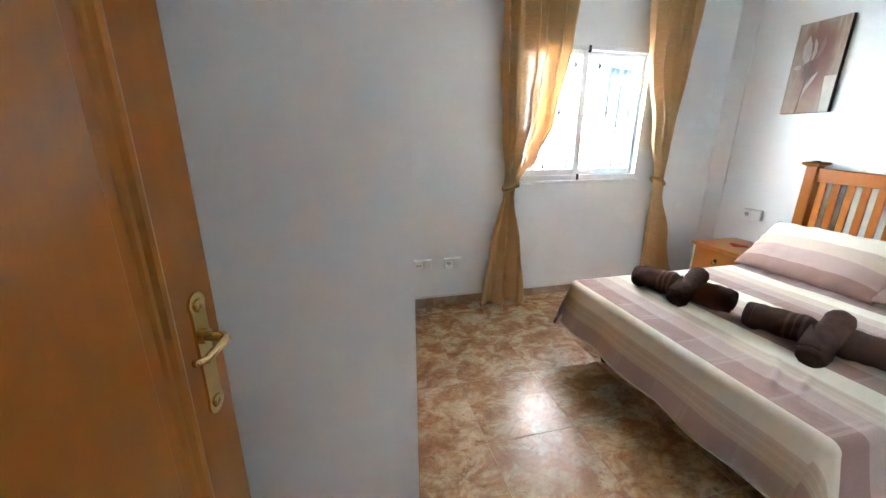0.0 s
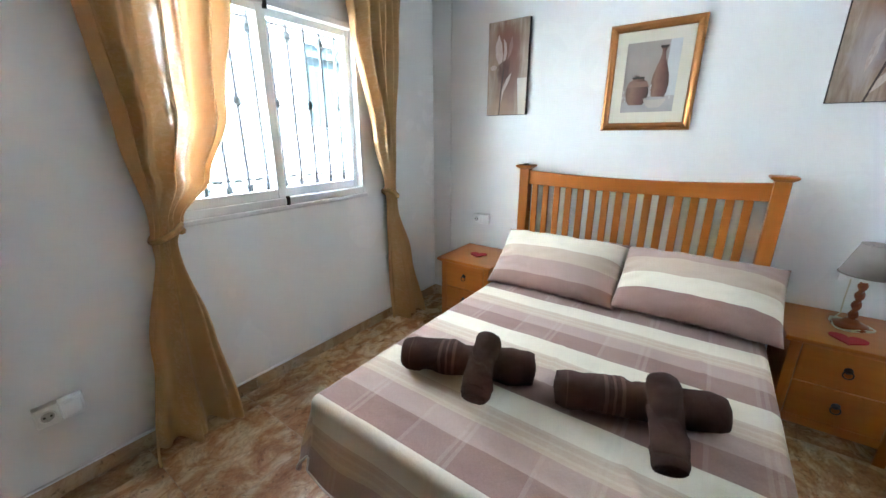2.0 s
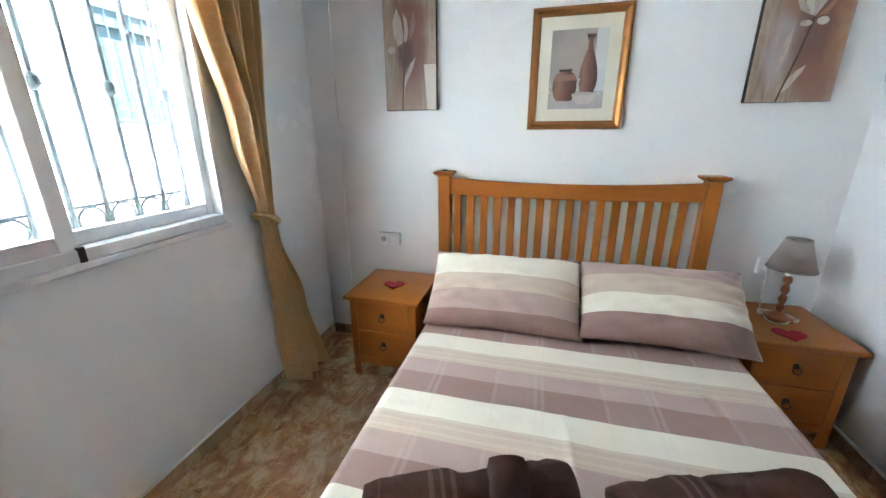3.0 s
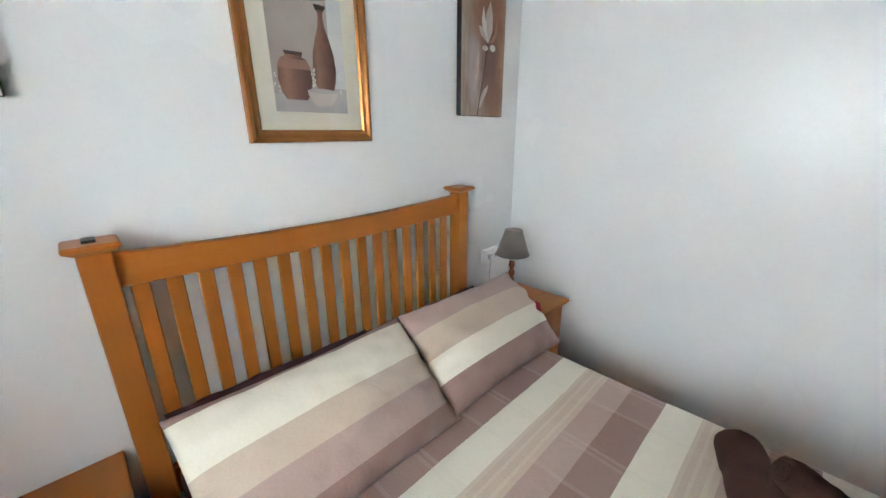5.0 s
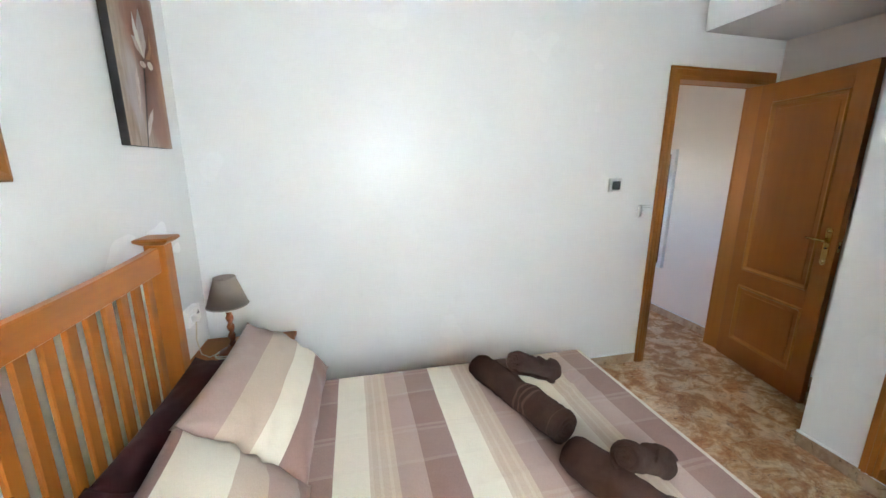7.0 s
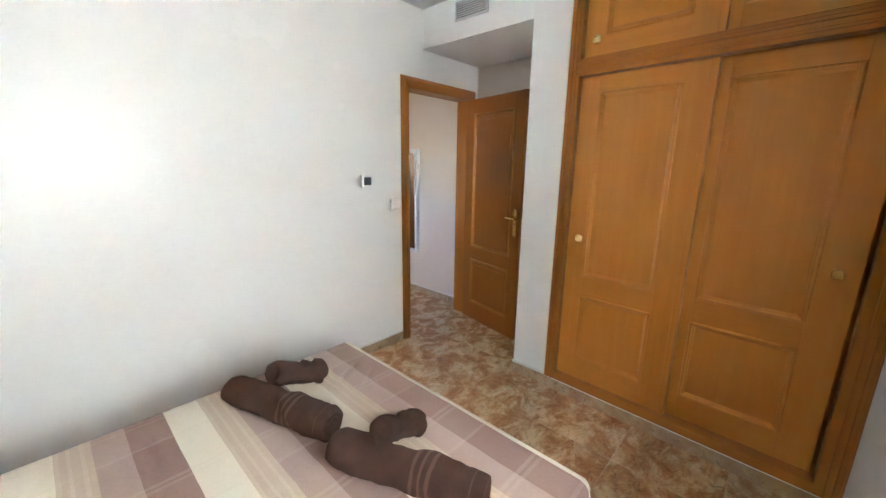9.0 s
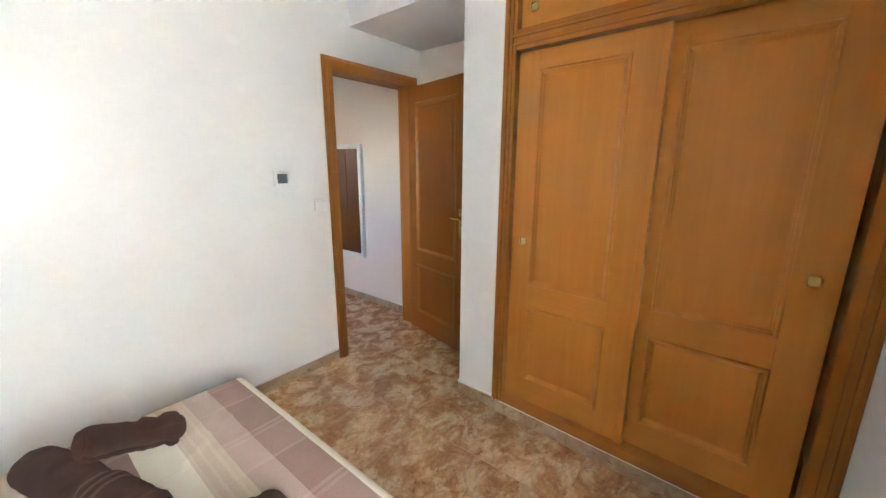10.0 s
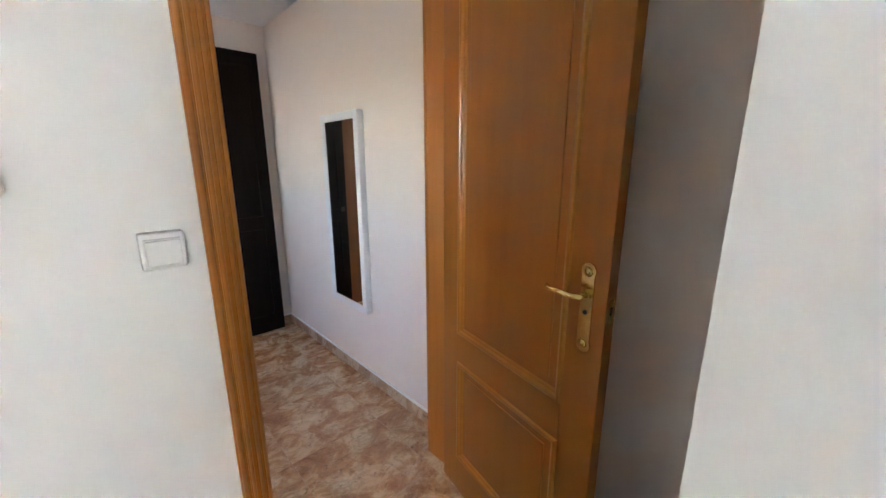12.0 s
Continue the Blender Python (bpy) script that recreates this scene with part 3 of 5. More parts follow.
grille = thing("window_grille", ((WX0 + WX1) / 2, 3.0, WZ0), "grey iron window bars with knots and a ring border", "window grille")
for i in range(11):
    x = 0.925 + 0.1125 * i
    if x > WX1 + 0.05:
        break
    bar = part("bar", tube([(x, 3.0, WZ0 - 0.004), (x, 3.0, WZ1)], 0.0105, 8), iron_white, grille)
    zk = 1.575 if i % 2 == 0 else 1.94
    part("knot", lathe([(0.0, -0.030), (0.013, -0.026), (0.023, -0.013), (0.026, -0.004), (0.021, 0.002), (0.024, 0.008), (0.020, 0.020), (0.011, 0.028), (0.0, 0.030)], 12, (x, 3.0, zk)), iron_white, bar, smooth=True)
for z in (WZ0 + 0.035, WZ0 + 0.135, WZ1 - 0.05):
    part("cross_rail", box(WX0 - RB, WX1 + RB, 2.994, 3.006, z - 0.006, z + 0.006, 0.001), iron_white, grille)
for i in range(10):
    x = 0.925 + 0.1125 * (i + 0.5)
    part("ring", tube([(x + 0.043 * math.cos(a), 3.0, WZ0 + 0.085 + 0.043 * math.sin(a)) for a in np.linspace(0, 2 * math.pi, 24, endpoint=False)], 0.006, 6, True), iron_white, grille)


# ---- outside ----
structure("ground", box(-300, 300, YW + TH, 300, -0.6, -0.2), ground_mat, "pale paved ground outside running to the horizon", "ground")
house = thing("neighbour_house", (2.5, 5.6, -0.2), "bright white rendered house across the alley", "house")
FY, OX0, OX1, OZ0, OZ1 = 5.6, 3.66, 4.95, 1.52, 2.60
bm = bmesh.new()
add_box(bm, -8, OX0, FY, FY + 0.3, -0.25, 6.0)
add_box(bm, OX1, 12, FY, FY + 0.3, -0.25, 6.0)
add_box(bm, OX0, OX1, FY, FY + 0.3, -0.25, OZ0)
add_box(bm, OX0, OX1, FY, FY + 0.3, OZ1, 6.0)
add_box(bm, -8, 12, FY + 0.3, FY + 6, -0.25, 6.0)
part("wall", bm, facade_white, house)
part("roof", box(-8.3, 12.3, FY - 0.3, FY + 6.2, 6.0, 6.25, 0.02), roof_tile, house)
ow = part("window", box(OX0, OX1, FY + 0.14, FY + 0.2, OZ0, OZ1), facade_glass, house, "dim closed window behind bars")
part("window_sill", box(OX0 - 0.05, OX1 + 0.05, FY - 0.04, FY + 0.14, OZ0 - 0.05, OZ0, 0.006), facade_white, ow)
part("lintel", box(OX0, OX1, FY + 0.06, FY + 0.13, OZ1 - 0.16, OZ1, 0.004), facade_glass, ow)
for i in range(10):
    x = OX0 + 0.06 + 0.1235 * i
    bar = part("bar", tube([(x, FY + 0.02, OZ0), (x, FY + 0.02, OZ1)], 0.0065, 6), iron_far, house)
for z in (OZ0 + 0.04, OZ0 + 0.15):
    part("cross_rail", box(OX0, OX1, FY + 0.014, FY + 0.026, z - 0.006, z + 0.006), iron_far, house)
for i in range(9):
    x = OX0 + 0.06 + 0.1235 * (i + 0.5)
    part("ring", tube([(x + 0.048 * math.cos(a), FY + 0.02, OZ0 + 0.095 + 0.048 * math.sin(a)) for a in np.linspace(0, 2 * math.pi, 16, endpoint=False)], 0.006, 5, True), iron_far, house)


# ---- doorway and door ----
dw = thing("door_1", ((DX0 + DX1) / 2, YD, 0), "honey oak doorway lining with moulded casings", "door frame", "", "structure")
CW = 0.076


def casing(y0, y1, out):
    """Moulded architrave on one face: a stepped section round the opening."""
    lay = ((0.0, CW, y0, y1, 0.004), (0.012, CW - 0.022, y1, y1 + out * 0.006, 0.002), (0.030, CW - 0.034, y1 + out * 0.0055, y1 + out * 0.011, 0.002))
    for o0, o1, ya, yb, bv in lay:
        for nm, m, args in (("casing", case_z, (DX1 - 0.006 + o0, DX1 - 0.006 + o1, 0, DZ + o1)), ("casing", case_z, (DX0 + 0.006 - o1, DX0 + 0.006 - o0, 0, DZ + o1)), ("casing_head", case_x, (DX0 + 0.006 - o0, DX1 - 0.006 + o0, DZ - 0.006 + o0, DZ + o1))):
            part(nm, box(args[0], args[1], min(ya, yb), max(ya, yb), args[2], args[3], bv), m, dw)


casing(YD, YD + 0.014, 1)
for o, yb, rb in ((0.007, YD + 0.013, 0.006), (0.024, YD + 0.019, 0.0055), (0.046, YD + 0.019, 0.0055), (0.066, YD + 0.014, 0.007)):
    part("bead", tube([(DX1 - 0.006 + o, yb, 0), (DX1 - 0.006 + o, yb, DZ - 0.006 + o), (DX0 + 0.006 - o, yb, DZ - 0.006 + o), (DX0 + 0.006 - o, yb, 0)], rb, 10), case_z, dw, "", True)
casing(YD - 0.12, YD - 0.134, -1)
part("lining", box(DX1 - 0.002, DX1 + 0.012, YD - 0.12, YD, 0, DZ + 0.012), case_z, dw)
part("lining", box(DX0 - 0.012, DX0 + 0.002, YD - 0.12, YD, 0, DZ + 0.012), case_z, dw)
part("lining_head", box(DX0 + 0.002, DX1 - 0.002, YD - 0.12, YD, DZ - 0.002, DZ + 0.012), case_x, dw)
part("stop_strip", box(DX1 - 0.014, DX1 - 0.0025, YD - 0.075, YD - 0.042, 0, DZ - 0.0025, 0.002), case_z, dw)


def panel_mould(x0, x1, z0, z1, y, out, w=0.022, d=0.009):
    """A raised bead round a panel: a mitred frame with a rounded section, on the plane y."""
    bm = bmesh.new()
    prof = [(0.0, 0.0), (0.10, 0.45), (0.28, 0.62), (0.46, 0.45), (0.58, -0.1), (0.72, -0.25), (0.88, -0.75), (1.0, -0.85)]
    loops = []
    for s, h in prof:
        o = s * w
        loops.append([bm.verts.new((x, y + out * h * d, z)) for x, z in ((x0 + o, z0 + o), (x1 - o, z0 + o), (x1 - o, z1 - o), (x0 + o, z1 - o))])
    for a, c in zip(loops, loops[1:]):
        for k in range(4):
            bm.faces.new((a[k], a[(k + 1) % 4], c[(k + 1) % 4], c[k]))
    bmesh.ops.recalc_face_normals(bm, faces=bm.faces)
    return bm


def swing(ob, m):
    """Moves a finished thing: sets its pose."""
    ob.matrix_basis = m


# the leaf is built shut along +x from the hinge at the origin, its hall face towards -y
leaf = thing("door_leaf", (0, 0, 0), "open honey oak veneered door with two moulded panels", "door")
LW, LH, LT = 0.704, 2.022, 0.035
part("core", box(0.09, LW - 0.09, -LT + 0.0085, -0.0085, 0.15, 1.92), door_z, leaf)
for x0, x1 in ((0.0, 0.104), (LW - 0.106, LW)):
    part("stile", box(x0, x1, -LT, 0, 0.008, LH, 0.002), door_z, leaf)
for z0, z1 in ((0.008, 0.171), (0.604, 0.721), (1.899, LH)):
    part("rail", box(0.104, LW - 0.106, -LT, 0, z0, z1, 0.0008), door_z, leaf)
for y, out in ((-LT, -1), (0.0, 1)):
    for z0, z1 in ((0.72, 1.90), (0.17, 0.605)):
        part("panel_moulding", panel_mould(0.103, LW - 0.105, z0, z1, y, out, 0.034, 0.014), shade_mould_z, leaf, "oak moulding coloured darker for the shade in its profile")
        part("raised_field", box(0.155, LW - 0.157, min(y - out * 0.009, y - out * 0.004), max(y - out * 0.009, y - out * 0.004), z0 + 0.052, z1 - 0.052, 0.002), door_z, leaf)
PX, PZ = LW - 0.051, 1.014
for y, out in ((-LT, -1), (0.0, 1)):
    pts = []
    for a in np.linspace(0, math.pi, 9):
        pts.append((0.020 * math.cos(a), 0.092 + 0.020 * math.sin(a)))
    pts += [(-0.017, 0.080), (-0.017, -0.080)]
    for a in np.linspace(math.pi, 2 * math.pi, 9):
        pts.append((0.020 * math.cos(a), -0.092 + 0.020 * math.sin(a)))
    pts += [(0.017, -0.080), (0.017, 0.080)]
    plate = part("handle_plate", outline(pts, 0.005, lambda u, v, w: Vector((PX + u, y + out * w, PZ + v))), brass, leaf, "polished brass back plate")
    part("lever", tube([(PX, y + out * 0.004, PZ + 0.035), (PX, y + out * 0.035, PZ + 0.035), (PX - 0.012, y + out * 0.048, PZ + 0.036), (PX - 0.045, y + out * 0.052, PZ + 0.040), (PX - 0.072, y + out * 0.050, PZ + 0.036), (PX - 0.090, y + out * 0.044, PZ + 0.041)], lambda s: 0.0085 - 0.003 * s, 10), brass, plate, smooth=True)
    part("rosette", tube([(PX, y + out * 0.004, PZ + 0.035), (PX, y + out * 0.012, PZ + 0.035)], 0.013, 14), brass, plate)
    part("keyhole", tube([(PX, y + out * 0.004, PZ - 0.010), (PX, y + out * 0.0065, PZ - 0.010)], 0.006, 10), plastic_dark, plate)
    for s in (0.090, -0.090):
        part("ornament", lathe([(0.0, -0.004), (0.012, 0.0), (0.008, 0.005), (0.0, 0.007)], 12, (0, 0, 0)), brass, plate, smooth=True).matrix_basis = Matrix.Translation((PX, y + out * 0.005, PZ + s)) @ Matrix.Rotation(-out * math.pi / 2, 4, "X")
part("latch", box(LW - 0.001, LW + 0.0015, -0.023, -0.012, 0.99, 1.05, 0.0005), brass, leaf)
part("bolt_hole", box(LW + 0.001, LW + 0.003, -0.021, -0.014, 1.01, 1.03, 0.0005), plastic_dark, leaf)
for z in (0.25, 1.75):
    part("hinge", tube([(-0.004, 0.006, z - 0.045), (-0.004, 0.006, z + 0.045)], 0.007, 10), brass, leaf)
swing(leaf, Matrix.Translation((DX0 + 0.006, YD + 0.022, 0)) @ Matrix.Rotation(radians(78.0), 4, "Z"))

# ---- built-in wardrobe ----
ward = thing("built_in_wardrobe", (XC, 1.9, 0.075), "honey oak built-in wardrobe with sliding doors and top cupboards", "wardrobe")
WF0, WF1 = 1.20, 2.597            # outer edges of the surround
WXF = XC + 0.014                  # face of the surround
Z0 = 0.082


def surround(y0, y1, z0, z1, mat, name="surround"):
    b2 = box(XC - 0.06, WXF, y0, y1, z0, z1, 0.003)
    return part(name, b2, mat, ward)


surround(WF0, WF0 + 0.068, Z0, 2.52, case_z)
surround(WF1 - 0.090, WF1, Z0, 2.52, case_z)
for y0, y1 in ((WF0 + 0.014, WF0 + 0.030), (WF0 + 0.040, WF0 + 0.052), (WF1 - 0.056, WF1 - 0.044), (WF1 - 0.030, WF1 - 0.014)):
    part("bead", box(WXF - 0.001, WXF + 0.008, y0, y1, Z0, 2.52, 0.0022), case_z, ward)
surround(WF0 + 0.068, WF1 - 0.078, Z0, 0.135, case_y, "bottom_rail")
surround(WF0 + 0.068, WF1 - 0.078, 1.955, 2.045, case_y, "middle_rail")
part("bead", box(WXF - 0.001, WXF + 0.009, WF0 + 0.052, WF1 - 0.062, 1.975, 1.988, 0.0025), case_y, ward)
part("bead", box(WXF - 0.001, WXF + 0.009, WF0 + 0.052, WF1 - 0.062, 2.010, 2.026, 0.0025), case_y, ward)
bm = bmesh.new()
add_box(bm, XN + 0.004, XN + 0.02, 1.215, 2.585, 0.075, 2.52)
add_box(bm, XN + 0.02, XC - 0.062, 1.216, 1.232, 0.075, 2.519)
add_box(bm, XN + 0.02, XC - 0.062, 2.568, 2.584, 0.075, 2.519)
add_box(bm, XN + 0.02, XC - 0.062, 1.232, 2.568, 0.075, 0.095)
part("carcass", bm, wood_z, ward)


def slide(y0, y1, z0, z1, xf, panels):
    """A sliding door: stiles and rails round sunk panels with a moulded edge."""
    ya, yb, w = y0 + 0.105, y1 - 0.125, 0.032
    d = part("sliding_door", box(xf - 0.019, xf - 0.0119, y0 + 0.05, y1 - 0.05, z0 + 0.05, z1 - 0.05), wood_z, ward)
    for a, c in ((y0, ya + 0.001), (yb - 0.001, y1)):
        part("stile", box(xf - 0.019, xf, a, c, z0, z1, 0.0015), wood_z, d)
    zs = sorted([z0, z1] + [v for p in panels for v in p])
    for a, c in zip(zs[::2], zs[1::2]):
        part("rail", box(xf - 0.019, xf, ya + 0.001, yb - 0.001, a, c, 0.0006), wood_y, d)
    for za, zb in panels:
        bm = bmesh.new()
        prof = [(0.0, 0.0), (0.10, 0.45), (0.28, 0.62), (0.46, 0.45), (0.58, -0.1), (0.72, -0.25), (0.88, -0.75), (1.0, -0.85)]
        loops = []
        for s, h in prof:
            o = s * w
            loops.append([bm.verts.new((xf + h * 0.014, y, z)) for y, z in ((ya + o, za + o), (yb - o, za + o), (yb - o, zb - o), (ya + o, zb - o))])
        for a, c in zip(loops, loops[1:]):
            for k in range(4):
                bm.faces.new((a[k], a[(k + 1) % 4], c[(k + 1) % 4], c[k]))
        part("panel_moulding", bm, wood_z, d)
    return d


def finger_pull(parent, x, y, z):
    pts = [(0.019 * math.copysign(abs(math.cos(a)) ** 0.6, math.cos(a)), 0.019 * math.copysign(abs(math.sin(a)) ** 0.6, math.sin(a))) for a in np.linspace(0, 2 * math.pi, 24, endpoint=False)]
    pull = part("finger_pull", tube([(x + 0.003, y + u, z + v) for u, v in pts], 0.0035, 8, True), brass, parent, "square brass finger pull")
    part("pull_cup", outline([(u * 0.9, v * 0.9) for u, v in pts], 0.0015, lambda u, v, w: Vector((x + w, y + u, z + v))), brass, pull)


XA, XB = XC - 0.018, XC - 0.050
da = slide(WF0 + 0.073, 1.905, 0.139, 1.949, XA, ((0.815, 1.865), (0.265, 0.695)))
part("edge_strip", box(XA - 0.022, XA + 0.011, 1.878, 1.912, 0.139, 1.949, 0.004), wood_z, da)
db = slide(1.850, 2.492, 0.139, 1.949, XB, ((0.815, 1.865), (0.265, 0.695)))
finger_pull(da, XA, 1.340, 1.045)
finger_pull(db, XB, 2.425, 1.050)
ua = slide(WF0 + 0.073, 1.905, 2.051, 2.518, XA, ((2.15, 2.43),))
part("edge_strip", box(XA - 0.022, XA + 0.006, 1.880, 1.912, 2.051, 2.518, 0.003), wood_z, ua)
slide(1.850, 2.503, 2.051, 2.518, XB, ((2.15, 2.43),))
finger_pull(ua, XA, 1.337, 2.135)

swing(ward, SKEW @ ward.matrix_basis)

# ---- grille of the air duct over the nook ----
vent = thing("air_vent", (XC, 0.46, 2.49), "white slatted air vent set in the soffit", "air vent")
VY0, VY1, VZ0, VZ1 = 0.32, 0.605, 2.44, 2.56
# no duct behind: a dark plate gives the shade between the slats
part("backing", box(XC - 0.0015, XC + 0.0025, VY0 + 0.012, VY1 - 0.012, VZ0 + 0.012, VZ1 - 0.012), duct_shade, vent)
bm = bmesh.new()
add_box(bm, XC, XC + 0.010, VY0, VY0 + 0.016, VZ0, VZ1, 0.002)
add_box(bm, XC, XC + 0.010, VY1 - 0.016, VY1, VZ0, VZ1, 0.002)
add_box(bm, XC, XC + 0.009, VY0 + 0.016, VY1 - 0.016, VZ0, VZ0 + 0.016, 0.002)
add_box(bm, XC, XC + 0.009, VY0 + 0.016, VY1 - 0.016, VZ1 - 0.016, VZ1, 0.002)
part("frame", bm, vent_metal, vent)
for i in range(6):
    z = VZ0 + 0.026 + i * 0.0136
    part("slat", box(XC + 0.003, XC + 0.008, VY0 + 0.016, VY1 - 0.016, z, z + 0.005), vent_metal, vent)
for i in range(17):
    y = VY0 + 0.028 + i * 0.0143
    part("upright_slat", box(XC + 0.0035, XC + 0.0065, y, y + 0.003, VZ0 + 0.016, VZ1 - 0.016), vent_metal, vent)

# ---- controls and sockets ----
th = thing("thermostat", (0.342, YD, 1.345), "white wall thermostat with a dark grey display", "thermostat")
part("housing", box(0.298, 0.392, YD, YD + 0.020, 1.298, 1.390, 0.006), plastic_white, th)
part("display", box(0.310, 0.373, YD + 0.019, YD + 0.022, 1.316, 1.372, 0.002), screen_dark, th, "dark grey screen")
sw = thing("light_switch", (0.09, YD, 1.165), "square white light switch", "light switch")
part("plate", box(0.050, 0.132, YD, YD + 0.027, 1.124, 1.206, 0.005), plastic_white, sw)
# no real gap: its shade is a thin grey strip on the plate
part("slot_shade", box(0.058, 0.124, YD + 0.0265, YD + 0.0277, 1.190, 1.193), vent_metal, sw, "grey strip drawn as the shadow gap over the rocker")
part("rocker", box(0.058, 0.124, YD + 0.026, YD + 0.032, 1.132, 1.189, 0.003), plastic_white, sw)


def sockets(name, label, kinds, m):
    """A row of surface-mounted sockets on a wall, built facing -y round the origin."""
    s = thing(name, (0, 0, 0), label, "wall socket")
    n = len(kinds)
    for i, k in enumerate(kinds):
        x = (i - (n - 1) / 2) * 0.072
        pl = part("plate", box(x - 0.0355, x + 0.0355, -0.034, 0, -0.041, 0.041, 0.004), plastic_white, s)
        if k == "power":
            # flat grey disc: the recess shows only by its painted shade
            part("socket_cup", tube([(x, -0.0335, 0), (x, -0.0344, 0)], 0.0185, 20), socket_cup, pl)
            ring = part("socket_ring", lathe([(0.0185, -0.0005), (0.0195, 0.004), (0.0225, 0.004), (0.0245, 0.0), (0.0185, -0.0005)], 20), plastic_white, pl)
            ring.matrix_basis = Matrix.Translation((x, -0.0337, 0)) @ Matrix.Rotation(math.pi / 2, 4, "X")
            for dx in (-0.0095, 0.0095):
                part("pin_hole", tube([(x + dx, -0.0338, 0), (x + dx, -0.0355, 0)], 0.0042, 8), plastic_dark, pl)
        elif k == "aerial":
            for dx in (-0.012, 0.010):
                part("aerial_jack", tube([(x + dx, -0.0338, 0), (x + dx, -0.0365, 0)], 0.0055, 10), plastic_dark, pl)
        else:
            part("rocker", box(x - 0.026, x + 0.026, -0.0375, -0.033, -0.028, 0.028, 0.003), plastic_white, pl)
    s.matrix_basis = m
    return s


sockets("wall_socket", "white double wall socket above the skirting", ("power", "blank"), pose(0.405, YW, 0.375))
sockets("aerial_socket", "white double aerial outlet above the skirting", ("aerial", "blank"), pose(0.155, YW, 0.375))
sockets("bedside_socket", "white double socket beside the headboard", ("power", "blank"), pose(XH, 2.345, 0.755, 0, 0, -90))
sockets("bedside_socket", "white double socket behind the table lamp", ("blank", "power"), pose(XH, 0.215, 0.740, 0, 0, -90))

# ---- hall ----
mir = thing("wall_mirror", (XN, -0.99, 0.48), "tall narrow wall mirror in a white frame", "mirror")
MY0, MY1, MZ0, MZ1, MF = -1.158, -0.824, 0.522, 1.583, 0.043
for y0, y1 in ((MY0 - MF, MY0), (MY1, MY1 + MF)):
    part("frame_side", box(XN, XN + 0.042, y0, y1, MZ0 - MF, MZ1 + MF, 0.005), alu_white, mir)
for z0, z1 in ((MZ0 - MF, MZ0), (MZ1, MZ1 + MF)):
    part("frame_rail", box(XN, XN + 0.0415, MY0, MY1, z0, z1, 0.005), alu_white, mir)
part("glass", box(XN + 0.002, XN + 0.036, MY0, MY1, MZ0, MZ1), mirror_glass, mir, "clear silvered glass")

dd = thing("dark_hall_door", (-0.62, HY, 0), "near-black brown panel door at the hall's end", "door")
part("slab", box(-0.832, -0.305, HY, HY + 0.085, 0.006, 2.11, 0.004), dark_wood, dd)
part("panel_moulding", panel_mould(-0.76, -0.375, 0.95, 2.02, HY + 0.085, 1), dark_wood, dd)
part("panel_moulding", panel_mould(-0.76, -0.375, 0.15, 0.86, HY + 0.085, 1), dark_wood, dd)
part("lock", lathe([(0.0, 0.0), (0.02, 0.0), (0.018, 0.008), (0.0, 0.010)], 14), iron_dark, dd).matrix_basis = Matrix.Translation((-0.345, HY + 0.085, 0.95)) @ Matrix.Rotation(-math.pi / 2, 4, "X")
od = thing("hall_door", (0.1, HY, 0), "shut brown stained door in the hall", "door")
part("casing", box(-0.275, -0.205, HY, HY + 0.02, 0, 2.10, 0.004), brown_door, od)
part("casing", box(0.53, 0.60, HY, HY + 0.02, 0, 2.10, 0.004), brown_door, od)
part("casing_head", box(-0.205, 0.53, HY, HY + 0.019, 2.03, 2.10, 0.004), brown_door, od)
part("slab", box(-0.205, 0.53, HY, HY + 0.008, 0.006, 2.03), brown_door, od)
part("panel_moulding", panel_mould(-0.10, 0.42, 0.72, 1.90, HY + 0.008, 1), brown_door, od)
part("panel_moulding", panel_mould(-0.10, 0.42, 0.17, 0.605, HY + 0.008, 1), brown_door, od)

# ---- bed ----
BX0, BX1, BY0, BY1, BZ = 0.908, 2.74, 0.565, 1.925, 0.515
bed = thing("bed", (1.85, 1.24, 0), "double bed with an orange pine slatted headboard", "bed")
part("mattress", box(BX0 + 0.02, BX1, BY0 + 0.015, BY1 - 0.015, 0.30, BZ - 0.008, 0.04, 4), maroon_cloth, bed, "mattress in a dark maroon fitted sheet", True)
part("bed_base", box(BX0 + 0.04, BX1, BY0 + 0.03, BY1 - 0.03, 0.235, 0.30, 0.008), maroon_cloth, bed)
for x in (1.12, 2.55):
    for y in (BY0 + 0.16, BY1 - 0.16):
        part("leg", lathe([(0.018, 0.0), (0.02, 0.01), (0.026, 0.235)], 14, (x, y, 0)), iron_dark, bed)
HBX = 2.785
for y in (1.950, 0.595):
    post = part("post", box(HBX - 0.034, HBX + 0.034, y - 0.034, y + 0.034, 0, 1.178, 0.005), pine_z, bed)
    bm = bmesh.new()
    lay = ((0.034, 1.178), (0.040, 1.182), (0.054, 1.192), (0.056, 1.200), (0.050, 1.205))
    rings = [[bm.verts.new((HBX + sx * r, y + sy * r, z)) for sx, sy in ((-1, -1), (1, -1), (1, 1), (-1, 1))] for r, z in lay]
    for a, c in zip(rings, rings[1:]):
        for k in range(4):
            bm.faces.new((a[k], a[(k + 1) % 4], c[(k + 1) % 4], c[k]))
    bm.faces.new(rings[-1])
    bm.faces.new(rings[0][::-1])
    part("post_cap", bm, pine_y, post)


